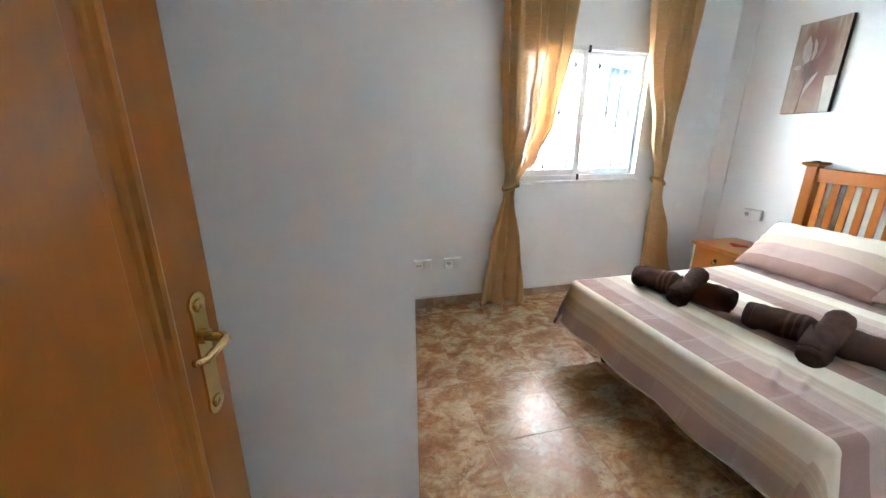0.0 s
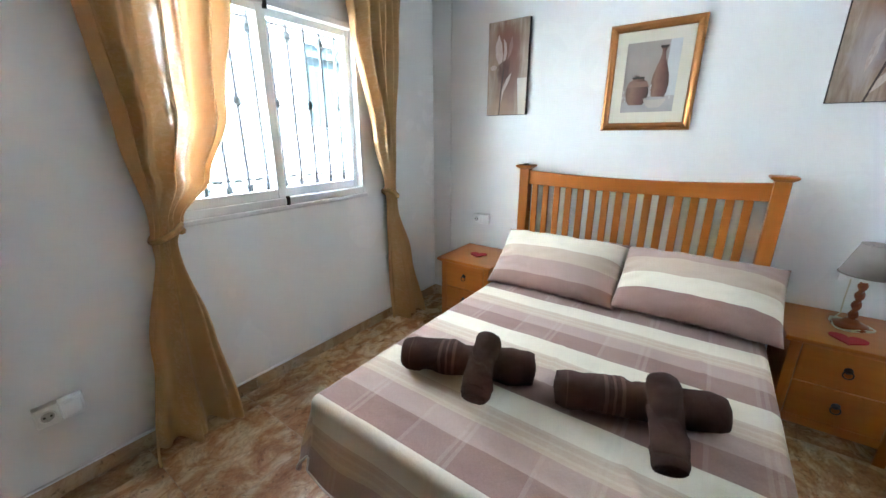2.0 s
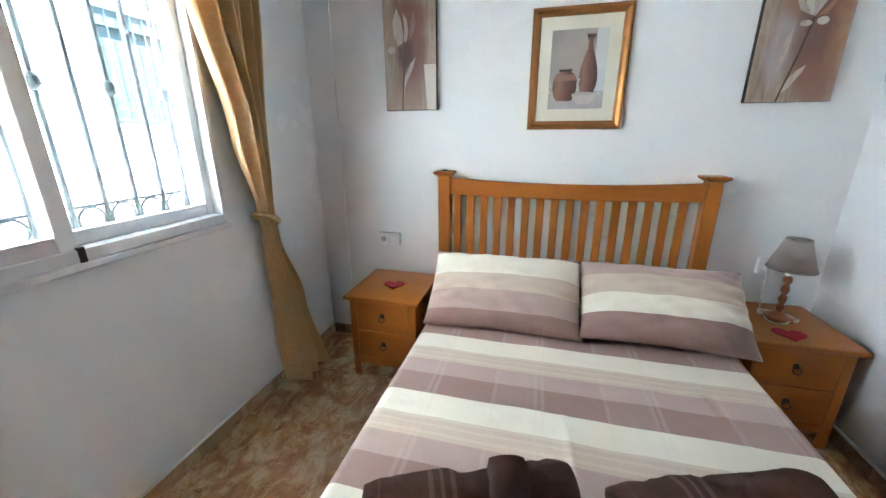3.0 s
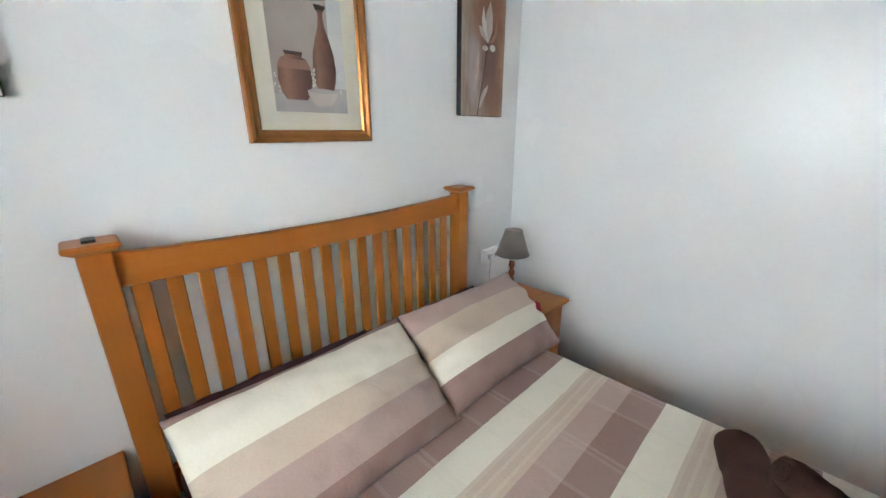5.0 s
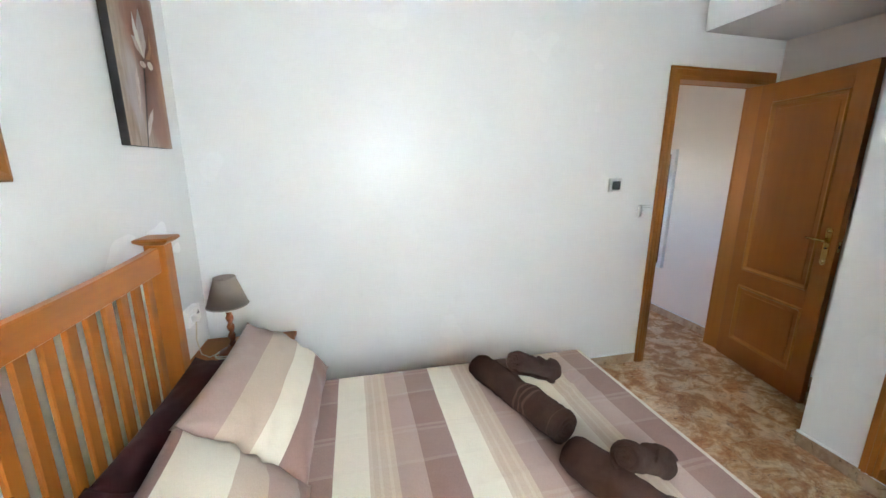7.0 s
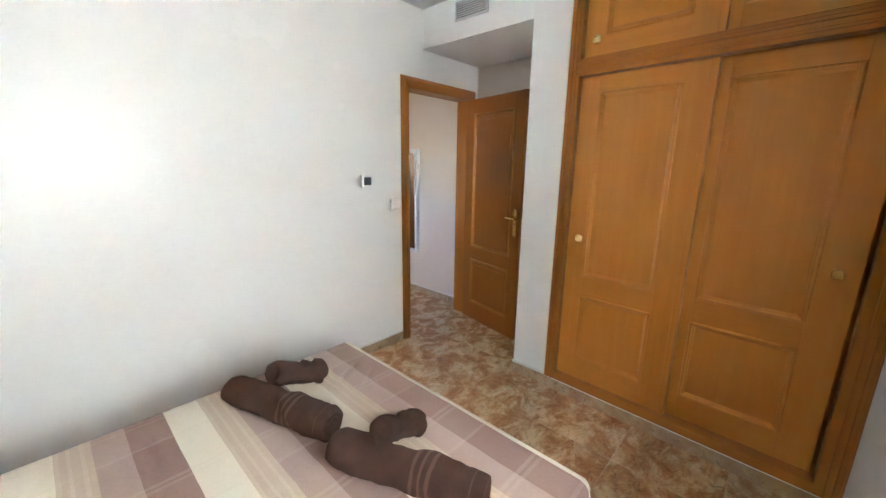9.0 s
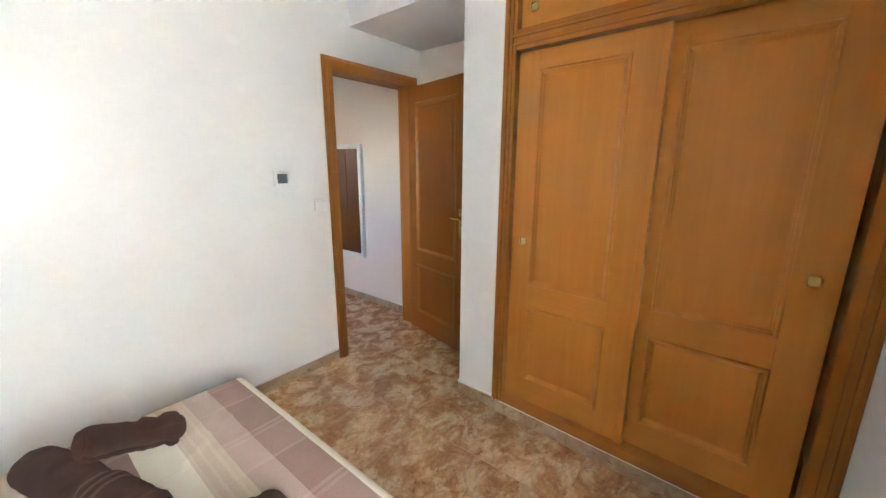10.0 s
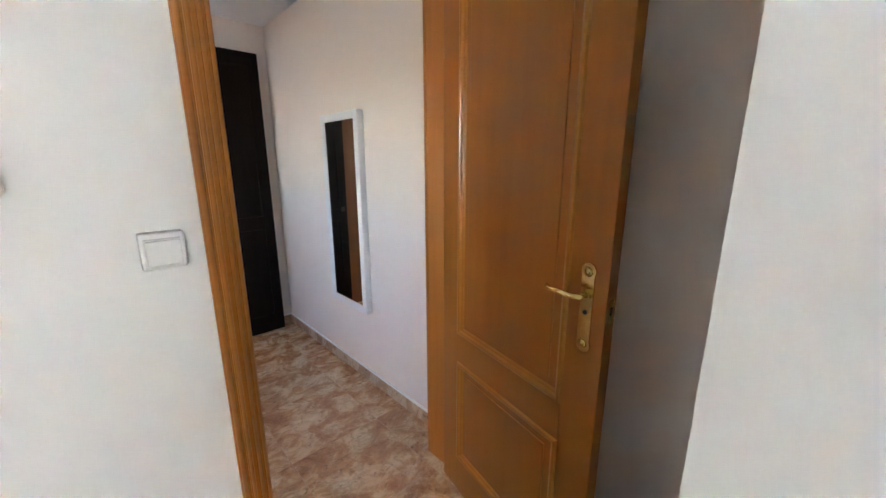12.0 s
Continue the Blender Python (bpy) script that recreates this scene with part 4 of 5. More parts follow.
def rail(z_top, z_bot, sag, name):
    bm = bmesh.new()
    n = 20
    rings = []
    for i in range(n + 1):
        s = i / n
        y = 0.629 + (1.916 - 0.629) * s
        d = sag * (1 - (2 * s - 1) ** 2)
        x0, x1, zt, zb = HBX - 0.014, HBX + 0.014, z_top - d, z_bot - d * 0.5
        rings.append([bm.verts.new(p) for p in ((x0, y, zb + 0.004), (x0 + 0.004, y, zb), (x1, y, zb), (x1, y, zt), (x0 + 0.004, y, zt), (x0, y, zt - 0.004))])
    for a, c in zip(rings, rings[1:]):
        for k in range(6):
            bm.faces.new((a[k], a[(k + 1) % 6], c[(k + 1) % 6], c[k]))
    bm.faces.new(rings[0][::-1])
    bm.faces.new(rings[-1])
    bmesh.ops.recalc_face_normals(bm, faces=bm.faces)
    return part(name, bm, pine_y, bed)


rail(1.168, 1.074, 0.022, "top_rail")
rail(0.46, 0.36, 0.0, "bottom_rail")
slat_mesh = None
for i in range(16):
    y = 0.708 + 0.0779 * i
    if slat_mesh is None:
        s0 = part("slat", box(HBX - 0.007, HBX + 0.007, -0.0208, 0.0208, 0.45, 1.073, 0.003, 1), pine_z, bed)
        slat_mesh = s0.data
    else:
        s0 = link("slat", slat_mesh, None, bed)
    s0.matrix_basis = Matrix.Translation((0, y, 0))
part("trinket", box(HBX - 0.024, HBX + 0.022, 1.938, 1.966, 1.205, 1.213, 0.003), plastic_dark, bed, "small dark clip lying on the post")

# bedspread: flat over the mattress, rounded at the edges, hanging at foot and sides
DROP_F, DROP_S, RAD = 0.252, 0.26, 0.035
SX0, SX1, SY0, SY1 = BX0 - DROP_F, 2.33, BY0 - DROP_S, BY1 + DROP_S
NU, NV = 170, 190


CREASES = ((1.10, 0.86, 0.09, 0.012, 0.5, 0.010), (1.15, 0.80, 0.08, 0.010, 0.4, 0.009), (1.20, 0.93, 0.07, 0.012, 0.6, 0.008),
           (1.05, 0.95, 0.06, 0.010, 0.7, 0.006), (1.60, 1.28, 0.20, 0.010, 0.1, 0.005), (1.95, 0.80, 0.16, 0.011, 0.2, 0.006), (1.30, 1.80, 0.10, 0.009, -0.3, 0.005))


def fold(d):
    """Outward and downward travel of cloth d past the start of the bend."""
    if d <= 0:
        return 0.0, 0.0
    arc = RAD * math.pi / 2
    if d < arc:
        a = d / RAD
        return RAD * math.sin(a), RAD * (1 - math.cos(a))
    return RAD + (d - arc) * 0.24, RAD + (d - arc) * 0.97


def cover_at(i, j):
    x = SX0 + (SX1 - SX0) * i / NU
    y = SY0 + (SY1 - SY0) * j / NV
    ex, ey0, ey1 = BX0 + RAD, BY0 + RAD, BY1 - RAD
    a = max(0.0, ex - x)
    b = max(0.0, ey0 - y, y - ey1)
    sy = -1 if y < ey0 else 1
    r = math.hypot(a, b)
    cx, cy = max(x, ex), min(max(y, ey0), ey1)
    out, down = fold(r if a * b == 0 else r * 0.84)
    z = BZ - down
    if r > 0:
        px, py = cx - out * a / r, cy + sy * out * b / r
        hang = min(1.0, max(0.0, (r - 0.05) / 0.2))
        wv = 0.010 * hang * (math.sin(x * 17.0 + 1.3) * (b > a) + math.sin(y * 15.0 + 0.4) * (a >= b)) + 0.010 * hang * noise.noise((x * 6, y * 6, 2))
        px -= wv * a / r
        py += sy * wv * b / r
    else:
        px, py = cx, cy
        z += 0.004 * noise.noise((x * 5.0, y * 5.0, 0.0)) + 0.0025 * noise.noise((x * 19.0, y * 7.0, 4.0))
    for cx0, cy0, sx, sy0, ang, amp in CREASES:
        du = (x - cx0) * math.cos(ang) + (y - cy0) * math.sin(ang)
        dv = -(x - cx0) * math.sin(ang) + (y - cy0) * math.cos(ang)
        z += amp * math.exp(-(du / sx) ** 2 - (dv / sy0) ** 2)
    z += 0.006 * math.exp(-((x - SX1) / 0.06) ** 2)
    return Vector((px, py, z + 0.004))


cover = part("bedspread", sheet(NU, NV, cover_at, lambda i, j: (SX0 + (SX1 - SX0) * i / NU, SY0 + (SY1 - SY0) * j / NV)), cover_cloth)
tagged(cover, "striped cream, beige and mauve cotton bedspread over the mattress", "bedspread")
thick = cover.modifiers.new("thickness", "SOLIDIFY")
thick.thickness, thick.offset = 0.006, -1

border = [cover_at(i, 0) for i in range(NU, 0, -1)] + [cover_at(0, j) for j in range(NV + 1)] + [cover_at(i, NV) for i in range(1, NU + 1)]
part("hem", tube([p + Vector((0, 0, -0.002)) for p in border], 0.0045, 6), hem_cloth, cover, "stitched cream hem", True)


def pillow(length, width, height, cloth, label, m):
    """A plump pillow in a flanged case: length along y, width along u."""
    n = 40

    def at(side):
        def f(i, j):
            u, v = 2 * i / n - 1, 2 * j / n - 1
            e = max(0.0, (1 - abs(u) ** 2.3)) ** 0.58 * max(0.0, (1 - abs(v) ** 2.8)) ** 0.58
            pinch = 1 - 0.06 * (1 - abs(v) ** 2) * (abs(u) ** 3)
            pinch2 = 1 - 0.035 * (1 - abs(u) ** 2) * (abs(v) ** 3)
            w = (0.011 * noise.noise((u * 2.2, v * 2.6, side + length + width)) + 0.0055 * noise.noise((u * 5.5 + 2 * v, v * 6.5 - u, side + width)) + 0.005 * math.sin(v * 17 + 3 * u) * math.exp(-((1 - abs(u)) / 0.22) ** 2) + 0.011 * math.sin(u * 13 + 5 * v + 2.0 * math.sin(u * 5)) * math.exp(-((1 - abs(v)) / 0.20) ** 2)) * min(1.0, e * 2.2) + 0.005 * noise.noise((u * 6, v * 5, length)) * (1 - e) * (abs(v) < 0.999) * (abs(u) < 0.999)
            return Vector((u * width / 2 * pinch, v * length / 2 * pinch2, side * height * (0.62 if side > 0 else 0.38) * e + w))
        return f
    bm = sheet(n, n, at(1), lambda i, j: (i / n * width, j / n * length))
    lower = sheet(n, n, at(-1), lambda i, j: (i / n * width, j / n * length))
    tmp = bpy.data.meshes.new("tmp")
    bmesh.ops.reverse_faces(lower, faces=lower.faces)
    lower.to_mesh(tmp)
    lower.free()
    bm.from_mesh(tmp)
    bpy.data.meshes.remove(tmp)
    bmesh.ops.remove_doubles(bm, verts=bm.verts, dist=0.0008)
    ob = part("pillow", bm, cloth, None, "", True)
    ob.matrix_basis = m
    return tagged(ob, label, "pillow", "pillows on the bed")


def pillow_pose(y, tilt, rz, x=2.375, z=0.668):
    return pose(x, y, z, 0, -tilt, rz)


pillow(0.735, 0.42, 0.165, pillow_cloth_a, "striped pillow with a cream upper edge leaning back", pillow_pose(1.556, 40, 1.0))
pillow(0.69, 0.41, 0.17, pillow_cloth_b, "striped pillow with a broad cream middle band", pillow_pose(0.865, 38, -1.5, 2.38, 0.674))
pillow(0.70, 0.36, 0.14, maroon_cloth, "dark maroon pillow leaning between headboard and striped pillow", pose(2.590, 1.555, 0.597, 0, -24, 0))
pillow(0.70, 0.36, 0.14, maroon_cloth, "dark maroon pillow tucked behind a striped pillow", pose(2.590, 0.860, 0.588, 0, -23, 0))


# ---- towels ----
def towel(name, p0, p1, radius, label, loose, seed, waist=0.0, turn=-3.1, flap=None):
    """A towel rolled up: a thick spiral swept along the roll."""
    p0, p1 = Vector(p0), Vector(p1)
    axis = (p1 - p0)
    length = axis.length
    d = axis.normalized()
    side = d.cross(Vector((0, 0, 1))).normalized()
    up = side.cross(d)
    turns, n, m = 3.2, 90, 40
    th = radius / (turns + 0.35)
    bm = bmesh.new()
    layer = bm.loops.layers.uv.new("UVMap")
    grid = []
    for k in range(m + 1):
        s = k / m
        row = []
        for lay in (0, 1):
            line = []
            for i in range(n + 1):
                a = 2 * math.pi * turns * i / n
                r = th * 0.55 + (radius - th * 0.55) * i / n - (th * 0.84 if lay else 0.0)
                r = max(r, 0.002)
                fl = 1 + 0.13 * noise.noise((s * 3.2 + seed, a * 0.25, seed)) + 0.05 * noise.noise((s * 9 + math.cos(a), math.sin(a) * 1.5, seed * 2)) + 0.075 * noise.noise((s * 14, math.cos(a) * 2, seed + math.sin(a) * 2))
                end = 1 - 0.13 * (max(0, abs(2 * s - 1) - 0.82) / 0.18) ** 2 - waist * math.exp(-((s - 0.45) / 0.16) ** 2) + 0.35 * waist * math.exp(-((s - 0.85) / 0.18) ** 2)
                end += 0.028 * math.sin(s * 95 + seed) * math.exp(-((s - 0.93) / 0.10) ** 2) * math.sin(a * 0.5 + seed) + 0.03 * noise.noise((s * 22, a * 0.6, seed * 3.0))
                crease = math.sin(a + turn) * 0.9 + 5.0 * (s - 0.72)
                end += 0.12 * math.tanh(crease * 9) * math.exp(-crease * crease * 2.5) * min(1.0, i / n * 3)
                shift = 0.010 * loose * (1 - i / n) * (1 if s > 0.5 else -1) * (abs(2 * s - 1) > 0.97)
                q = p0 + d * (s * length + shift) + (side * math.cos(a + turn) * 1.07 + up * (math.sin(a + turn) * (0.98 if math.sin(a + turn) > 0 else 0.93))) * r * fl * end
                line.append(bm.verts.new(q))
            row.append(line)
        grid.append(row)

    def quad(a, b2, c, e, us):
        f = bm.faces.new((a, b2, c, e))
        f.smooth = True
        for loop, u in zip(f.loops, us):
            loop[layer].uv = (u, 0.5)
    for k in range(m):
        u0, u1 = length * k / m, length * (k + 1) / m
        for i in range(n):
            quad(grid[k][0][i], grid[k][0][i + 1], grid[k + 1][0][i + 1], grid[k + 1][0][i], (u0, u0, u1, u1))
            quad(grid[k][1][i + 1], grid[k][1][i], grid[k + 1][1][i], grid[k + 1][1][i + 1], (u0, u0, u1, u1))
        for i, fl in ((0, False), (n, True)):
            vs = (grid[k][0][i], grid[k + 1][0][i], grid[k + 1][1][i], grid[k][1][i])
            quad(*(vs[::-1] if fl else vs), (u0, u1, u1, u0))
    for k, fl in ((0, False), (m, True)):
        for i in range(n):
            vs = (grid[k][0][i], grid[k][1][i], grid[k][1][i + 1], grid[k][0][i + 1])
            quad(*(vs[::-1] if fl else vs), (length * k / m,) * 4)
    bmesh.ops.recalc_face_normals(bm, faces=bm.faces)
    ob = part(name, bm, terry)
    if flap:
        s0, s1, a0, a1 = flap
        def lap(i, j):
            s, w = s0 + (s1 - s0) * i / 20, (0.06 + 0.94 * i / 20) * j / 14
            a = a0 + (a1 - a0) * w + 0.25 * i / 20
            rr = radius * (1.05 + 0.05 * noise.noise((s * 7, a * 1.2, seed)) - waist * math.exp(-((s - 0.45) / 0.16) ** 2)) + 0.002
            return p0 + d * (s * length) + (side * math.cos(a) * 1.07 + up * math.sin(a) * 0.98) * rr
        fold = part("folded_corner", sheet(20, 14, lap, lambda i, j: (0.02 + 0.2 * i / 20, 0.5)), terry, ob)
        fold.modifiers.new("thickness", "SOLIDIFY").thickness = 0.007
    return tagged(ob, label, "towel", "rolled towels on the bed")


towel("bath_towel", (1.430, 1.300, 0.587), (1.255, 1.758, 0.587), 0.067, "dark brown bath towel rolled up on the bedspread", 1, 1)
towel("bath_towel", (1.545, 0.740, 0.588), (1.385, 1.200, 0.588), 0.068, "dark brown bath towel rolled up with pale woven lines", 1, 5, 0.0, -2.6)
towel("hand_towel", (1.368, 1.456, 0.692), (1.172, 1.402, 0.580), 0.049, "small dark brown towel rolled across a larger roll", 1, 9, 0.14, -3.1, (0.34, 0.90, 0.55, 2.1))
towel("hand_towel", (1.452, 0.912, 0.694), (1.230, 0.852, 0.580), 0.050, "small dark brown towel laid across the striped roll", 1, 13, 0.06, -2.2, (0.40, 0.92, 0.45, 1.8))



# ---- bedside tables ----
def nightstand(y0, y1, label):
    x0, x1, top = 2.415, XH - 0.004, 0.530
    s = thing("bedside_table", ((x0 + x1) / 2, (y0 + y1) / 2, 0), label, "bedside table", "bedside tables")
    bx, ba, bb = x0 + 0.028, y0 + 0.025, y1 - 0.025
    part("tabletop", box(x0, x1, y0, y1, top - 0.020, top, 0.006, 3), pine_y, s)
    part("top_moulding", box(x0 + 0.014, x1 - 0.002, y0 + 0.012, y1 - 0.012, top - 0.030, top - 0.0205, 0.004), pine_y, s)
    bm = bmesh.new()
    add_box(bm, bx + 0.016, x1 - 0.004, ba, ba + 0.018, 0.085, top - 0.0305)
    add_box(bm, bx + 0.016, x1 - 0.004, bb - 0.018, bb, 0.085, top - 0.0305)
    add_box(bm, x1 - 0.016, x1 - 0.0045, ba + 0.018, bb - 0.018, 0.085, top - 0.031)
    add_box(bm, bx + 0.018, x1 - 0.016, ba + 0.018, bb - 0.018, 0.090, 0.104)
    part("body", bm, pine_z, s)
    for ya in (ba, bb - 0.040):
        part("stile", box(bx, bx + 0.016, ya, ya + 0.040, 0.0, top - 0.0305, 0.003), pine_z, s)
    for ya in (ba, bb - 0.03):
        part("back_leg", box(x1 - 0.035, x1 - 0.005, ya, ya + 0.03, 0.0, 0.085), pine_z, s)
    part("bottom_rail", box(bx + 0.001, bx + 0.016, ba + 0.040, bb - 0.040, 0.085, 0.128, 0.002), pine_y, s)
    for z0, z1, zk in ((0.132, 0.310, 0.222), (0.315, 0.496, 0.405)):
        dr = part("drawer_front", box(bx - 0.003, bx + 0.015, ba + 0.043, bb - 0.043, z0, z1, 0.004), pine_y, s)
        yk = (y0 + y1) / 2
        kn = part("rosette", lathe([(0.0, 0.0), (0.016, 0.0), (0.014, 0.004), (0.007, 0.007), (0.006, 0.012), (0.0, 0.014)], 14), iron_dark, dr, "dark iron ring pull", True)
        kn.matrix_basis = Matrix.Translation((bx - 0.003, yk, zk + 0.012)) @ Matrix.Rotation(-math.pi / 2, 4, "Y")
        part("ring", tube([(bx - 0.010 - 0.003 * (1 - math.cos(a)), yk + 0.017 * math.sin(a), zk - 0.004 + 0.017 * math.cos(a)) for a in np.linspace(0, 2 * math.pi, 18, endpoint=False)], 0.003, 6, True), iron_dark, dr, smooth=True)
    return s


nightstand(2.012, 2.462, "orange pine two-drawer bedside table with a heart mat")
nightstand(0.034, 0.492, "orange pine two-drawer bedside table holding a lamp")


def heart(x, y, z, size, turn, label):
    pts = []
    for a in np.linspace(0, 2 * math.pi, 40, endpoint=False):
        u = 16 * math.sin(a) ** 3
        v = 13 * math.cos(a) - 5 * math.cos(2 * a) - 2 * math.cos(3 * a) - math.cos(4 * a)
        pts.append((u * size / 34, v * size / 34))
    ob = part("heart_mat", outline(pts, 0.005, lambda u, v, w: Vector((u, v, w))), heart_felt)
    ob.matrix_basis = pose(x, y, z, 0, 0, turn)
    return tagged(ob, label, "mat", "heart mats")


heart(2.640, 2.235, 0.530, 0.135, -75, "crimson felt heart mat on the bedside table")
heart(2.515, 0.275, 0.530, 0.135, -100, "crimson felt heart mat before the lamp")

# ---- table lamp ----
LX, LY, LZ = 2.690, 0.240, 0.530
lamp = thing("table_lamp", (LX, LY, LZ), "table lamp with a barley-twist wooden stem and taupe shade", "table lamp")
part("base", lathe([(0.0, 0.0), (0.062, 0.0), (0.066, 0.006), (0.062, 0.016), (0.045, 0.022), (0.030, 0.030), (0.022, 0.042), (0.0, 0.042)], 28, (LX, LY, LZ)), turned_wood, lamp, "", True)
bm = bmesh.new()
n, k = 60, 16
rings = []
for i in range(n + 1):
    s = i / n
    h = 0.040 + 0.186 * s
    ring = []
    for j in range(k):
        a = 2 * math.pi * j / k
        tw = 0.0045 * math.cos(2 * (a - s * 2 * math.pi * 1.9)) if 0.05 < s < 0.95 else 0.0
        r = 0.0135 + tw
        ring.append(bm.verts.new((LX + r * math.cos(a), LY + r * math.sin(a), LZ + h)))
    rings.append(ring)
for a, c in zip(rings, rings[1:]):
    for j in range(k):
        bm.faces.new((a[j], a[(j + 1) % k], c[(j + 1) % k], c[j]))
bm.faces.new(rings[-1])
part("stem", bm, turned_wood, lamp, "", True)
part("lamp_holder", lathe([(0.0, 0.0), (0.016, 0.0), (0.016, 0.05), (0.0, 0.05)], 16, (LX, LY, LZ + 0.226)), plastic_white, lamp)
part("bulb", lathe([(0.0, 0.0), (0.012, 0.004), (0.022, 0.03), (0.026, 0.05), (0.018, 0.07), (0.0, 0.078)], 16, (LX, LY, LZ + 0.275)), plastic_white, lamp, "", True)
SZ0, SZ1, SR0, SR1 = LZ + 0.262, LZ + 0.403, 0.094, 0.048
shade = part("shade", lathe([(SR0, SZ0), (SR1, SZ1), (SR1 - 0.003, SZ1), (SR0 - 0.003, SZ0), (SR0, SZ0)], 40, (LX, LY, 0)), shade_cloth, lamp, "taupe linen empire shade", True)
for r, z in ((SR0, SZ0), (SR1, SZ1)):
    part("trim_ring", tube([(LX + r * math.cos(a), LY + r * math.sin(a), z) for a in np.linspace(0, 2 * math.pi, 32, endpoint=False)], 0.0028, 6, True), shade_cloth, shade)
part("shade_spider", tube([(LX - SR1 + 0.002, LY, SZ1 - 0.012), (LX, LY, SZ1 - 0.012), (LX + SR1 - 0.002, LY, SZ1 - 0.012)], 0.002, 6), iron_dark, shade)
pts = []
for i in range(70):
    s = i / 69
    a = s * 2 * math.pi * 1.7 + 0.5
    r = 0.072 + 0.012 * math.sin(3 * a)
    pts.append((LX + r * math.cos(a), LY + r * math.sin(a), LZ + 0.0035 + 0.012 * (1 - s) * abs(math.sin(a * 1.3))))
pts += [(LX + 0.10, LY + 0.03, LZ + 0.0035), (LX + 0.145, LY + 0.005, LZ + 0.012), (LX + 0.158, LY + 0.004, LZ + 0.09), (LX + 0.148, LY + 0.006, LZ + 0.175), (LX + 0.145, LY + 0.010, LZ + 0.208)]
part("cord", tube(pts, 0.003, 6), cord_white, lamp, "cream flex wound round the base", True)
part("plug", box(LX + 0.128, LX + 0.161, LY - 0.007, LY + 0.029, LZ + 0.194, LZ + 0.228, 0.008), plastic_white, lamp)

# ---- pictures ----
FXW = XH - 0.0005


def plate(name, pts, y, z, x, mat, parent, th=0.0006):
    """A flat painted shape: pts in metres right (towards -y) and up from (y, z), on the plane x."""
    return part(name, outline(pts, th, lambda u, v, w: Vector((x - w, y - u, z + v))), mat, parent)


def blob(cx, cy, rx, ry, n=24, sq=1.0):
    return [(cx + rx * math.copysign(abs(math.cos(a)) ** sq, math.cos(a)), cy + ry * math.copysign(abs(math.sin(a)) ** sq, math.sin(a))) for a in np.linspace(0, 2 * math.pi, n, endpoint=False)]


def turned(cx, cy, rows):
    return [(cx + r, cy + h) for h, r in rows] + [(cx - r, cy + h) for h, r in reversed(rows)]


def inside(pts, u, v):
    hit = False
    for (a, c), (d, e) in zip(pts, pts[1:] + pts[:1]):
        if (c > v) != (e > v) and u < (d - a) * (v - c) / (e - c) + a:
            hit = not hit
    return hit


def strokes(bm, pts, count, long, wide, angle, spread, to, level):
    """Lens-shaped dabs of paint scattered over an outline, each a hair above the last."""
    us, vs = [p[0] for p in pts], [p[1] for p in pts]
    done = tries = 0
    while done < count and tries < count * 20:
        tries += 1
        u, v = random.uniform(min(us), max(us)), random.uniform(min(vs), max(vs))
        a = radians(angle + random.uniform(-spread, spread))
        l, w = long * random.uniform(0.6, 1.3), wide * random.uniform(0.6, 1.3)
        ends = [(u + k * l * 0.5 * math.cos(a), v + k * l * 0.5 * math.sin(a)) for k in (-1, 1)]
        if not all(inside(pts, *e) for e in ends):
            continue
        bend = random.uniform(-0.15, 0.15) * l
        ring = []
        for k in range(10):
            q = 2 * math.pi * k / 10
            x, y = 0.5 * l * math.cos(q), 0.5 * w * math.sin(q) + bend * (math.cos(q) ** 2 - 0.5)
            ring.append(bm.verts.new(to(u + x * math.cos(a) - y * math.sin(a), v + x * math.sin(a) + y * math.cos(a), level + 0.000005 * done)))
        bm.faces.new(ring)
        done += 1


pic = thing("framed_print", (XH, 1.272, 1.428), "gold-framed print of clay pots with a cream mount", "picture")
PY0, PY1, PZ0, PZ1, PW = 1.036, 1.508, 1.428, 2.006, 0.042
prof = [(0.0, 0.0), (0.0, 0.018), (0.006, 0.024), (0.016, 0.026), (0.024, 0.020), (0.030, 0.017), (0.036, 0.018), (PW, 0.012), (PW, 0.0)]
corners = ((PY1, PZ0, -1, 1), (PY0, PZ0, 1, 1), (PY0, PZ1, 1, -1), (PY1, PZ1, -1, -1))
for k in range(4):
    bm = bmesh.new()
    ends = []
    for (y, z, sy, sz) in (corners[k], corners[(k + 1) % 4]):
        ends.append([bm.verts.new((FXW - h, y + sy * o, z + sz * o)) for o, h in prof])
    for i in range(len(prof) - 1):
        bm.faces.new((ends[0][i], ends[1][i], ends[1][i + 1], ends[0][i + 1]))
    bmesh.ops.recalc_face_normals(bm, faces=bm.faces)
    part("frame_moulding", bm, gold_frame, pic, "worn gold moulding")
part("mount", box(FXW - 0.008, FXW, PY0 + 0.03, PY1 - 0.03, PZ0 + 0.03, PZ1 - 0.03), mount_card, pic, "cream card mount")
AY, AZ, AW, AH = PY1 - PW - 0.058, PZ0 + PW + 0.060, 0.272, 0.374
pr = plate("print", [(0, 0), (AW, 0), (AW, AH), (0, AH)], AY, AZ, FXW - 0.008, print_wall, pic)
plate("print_cloth", [(0, 0), (AW, 0), (AW, 0.085), (0.15, 0.070), (0, 0.055)], AY, AZ, FXW - 0.0086, print_table, pr)
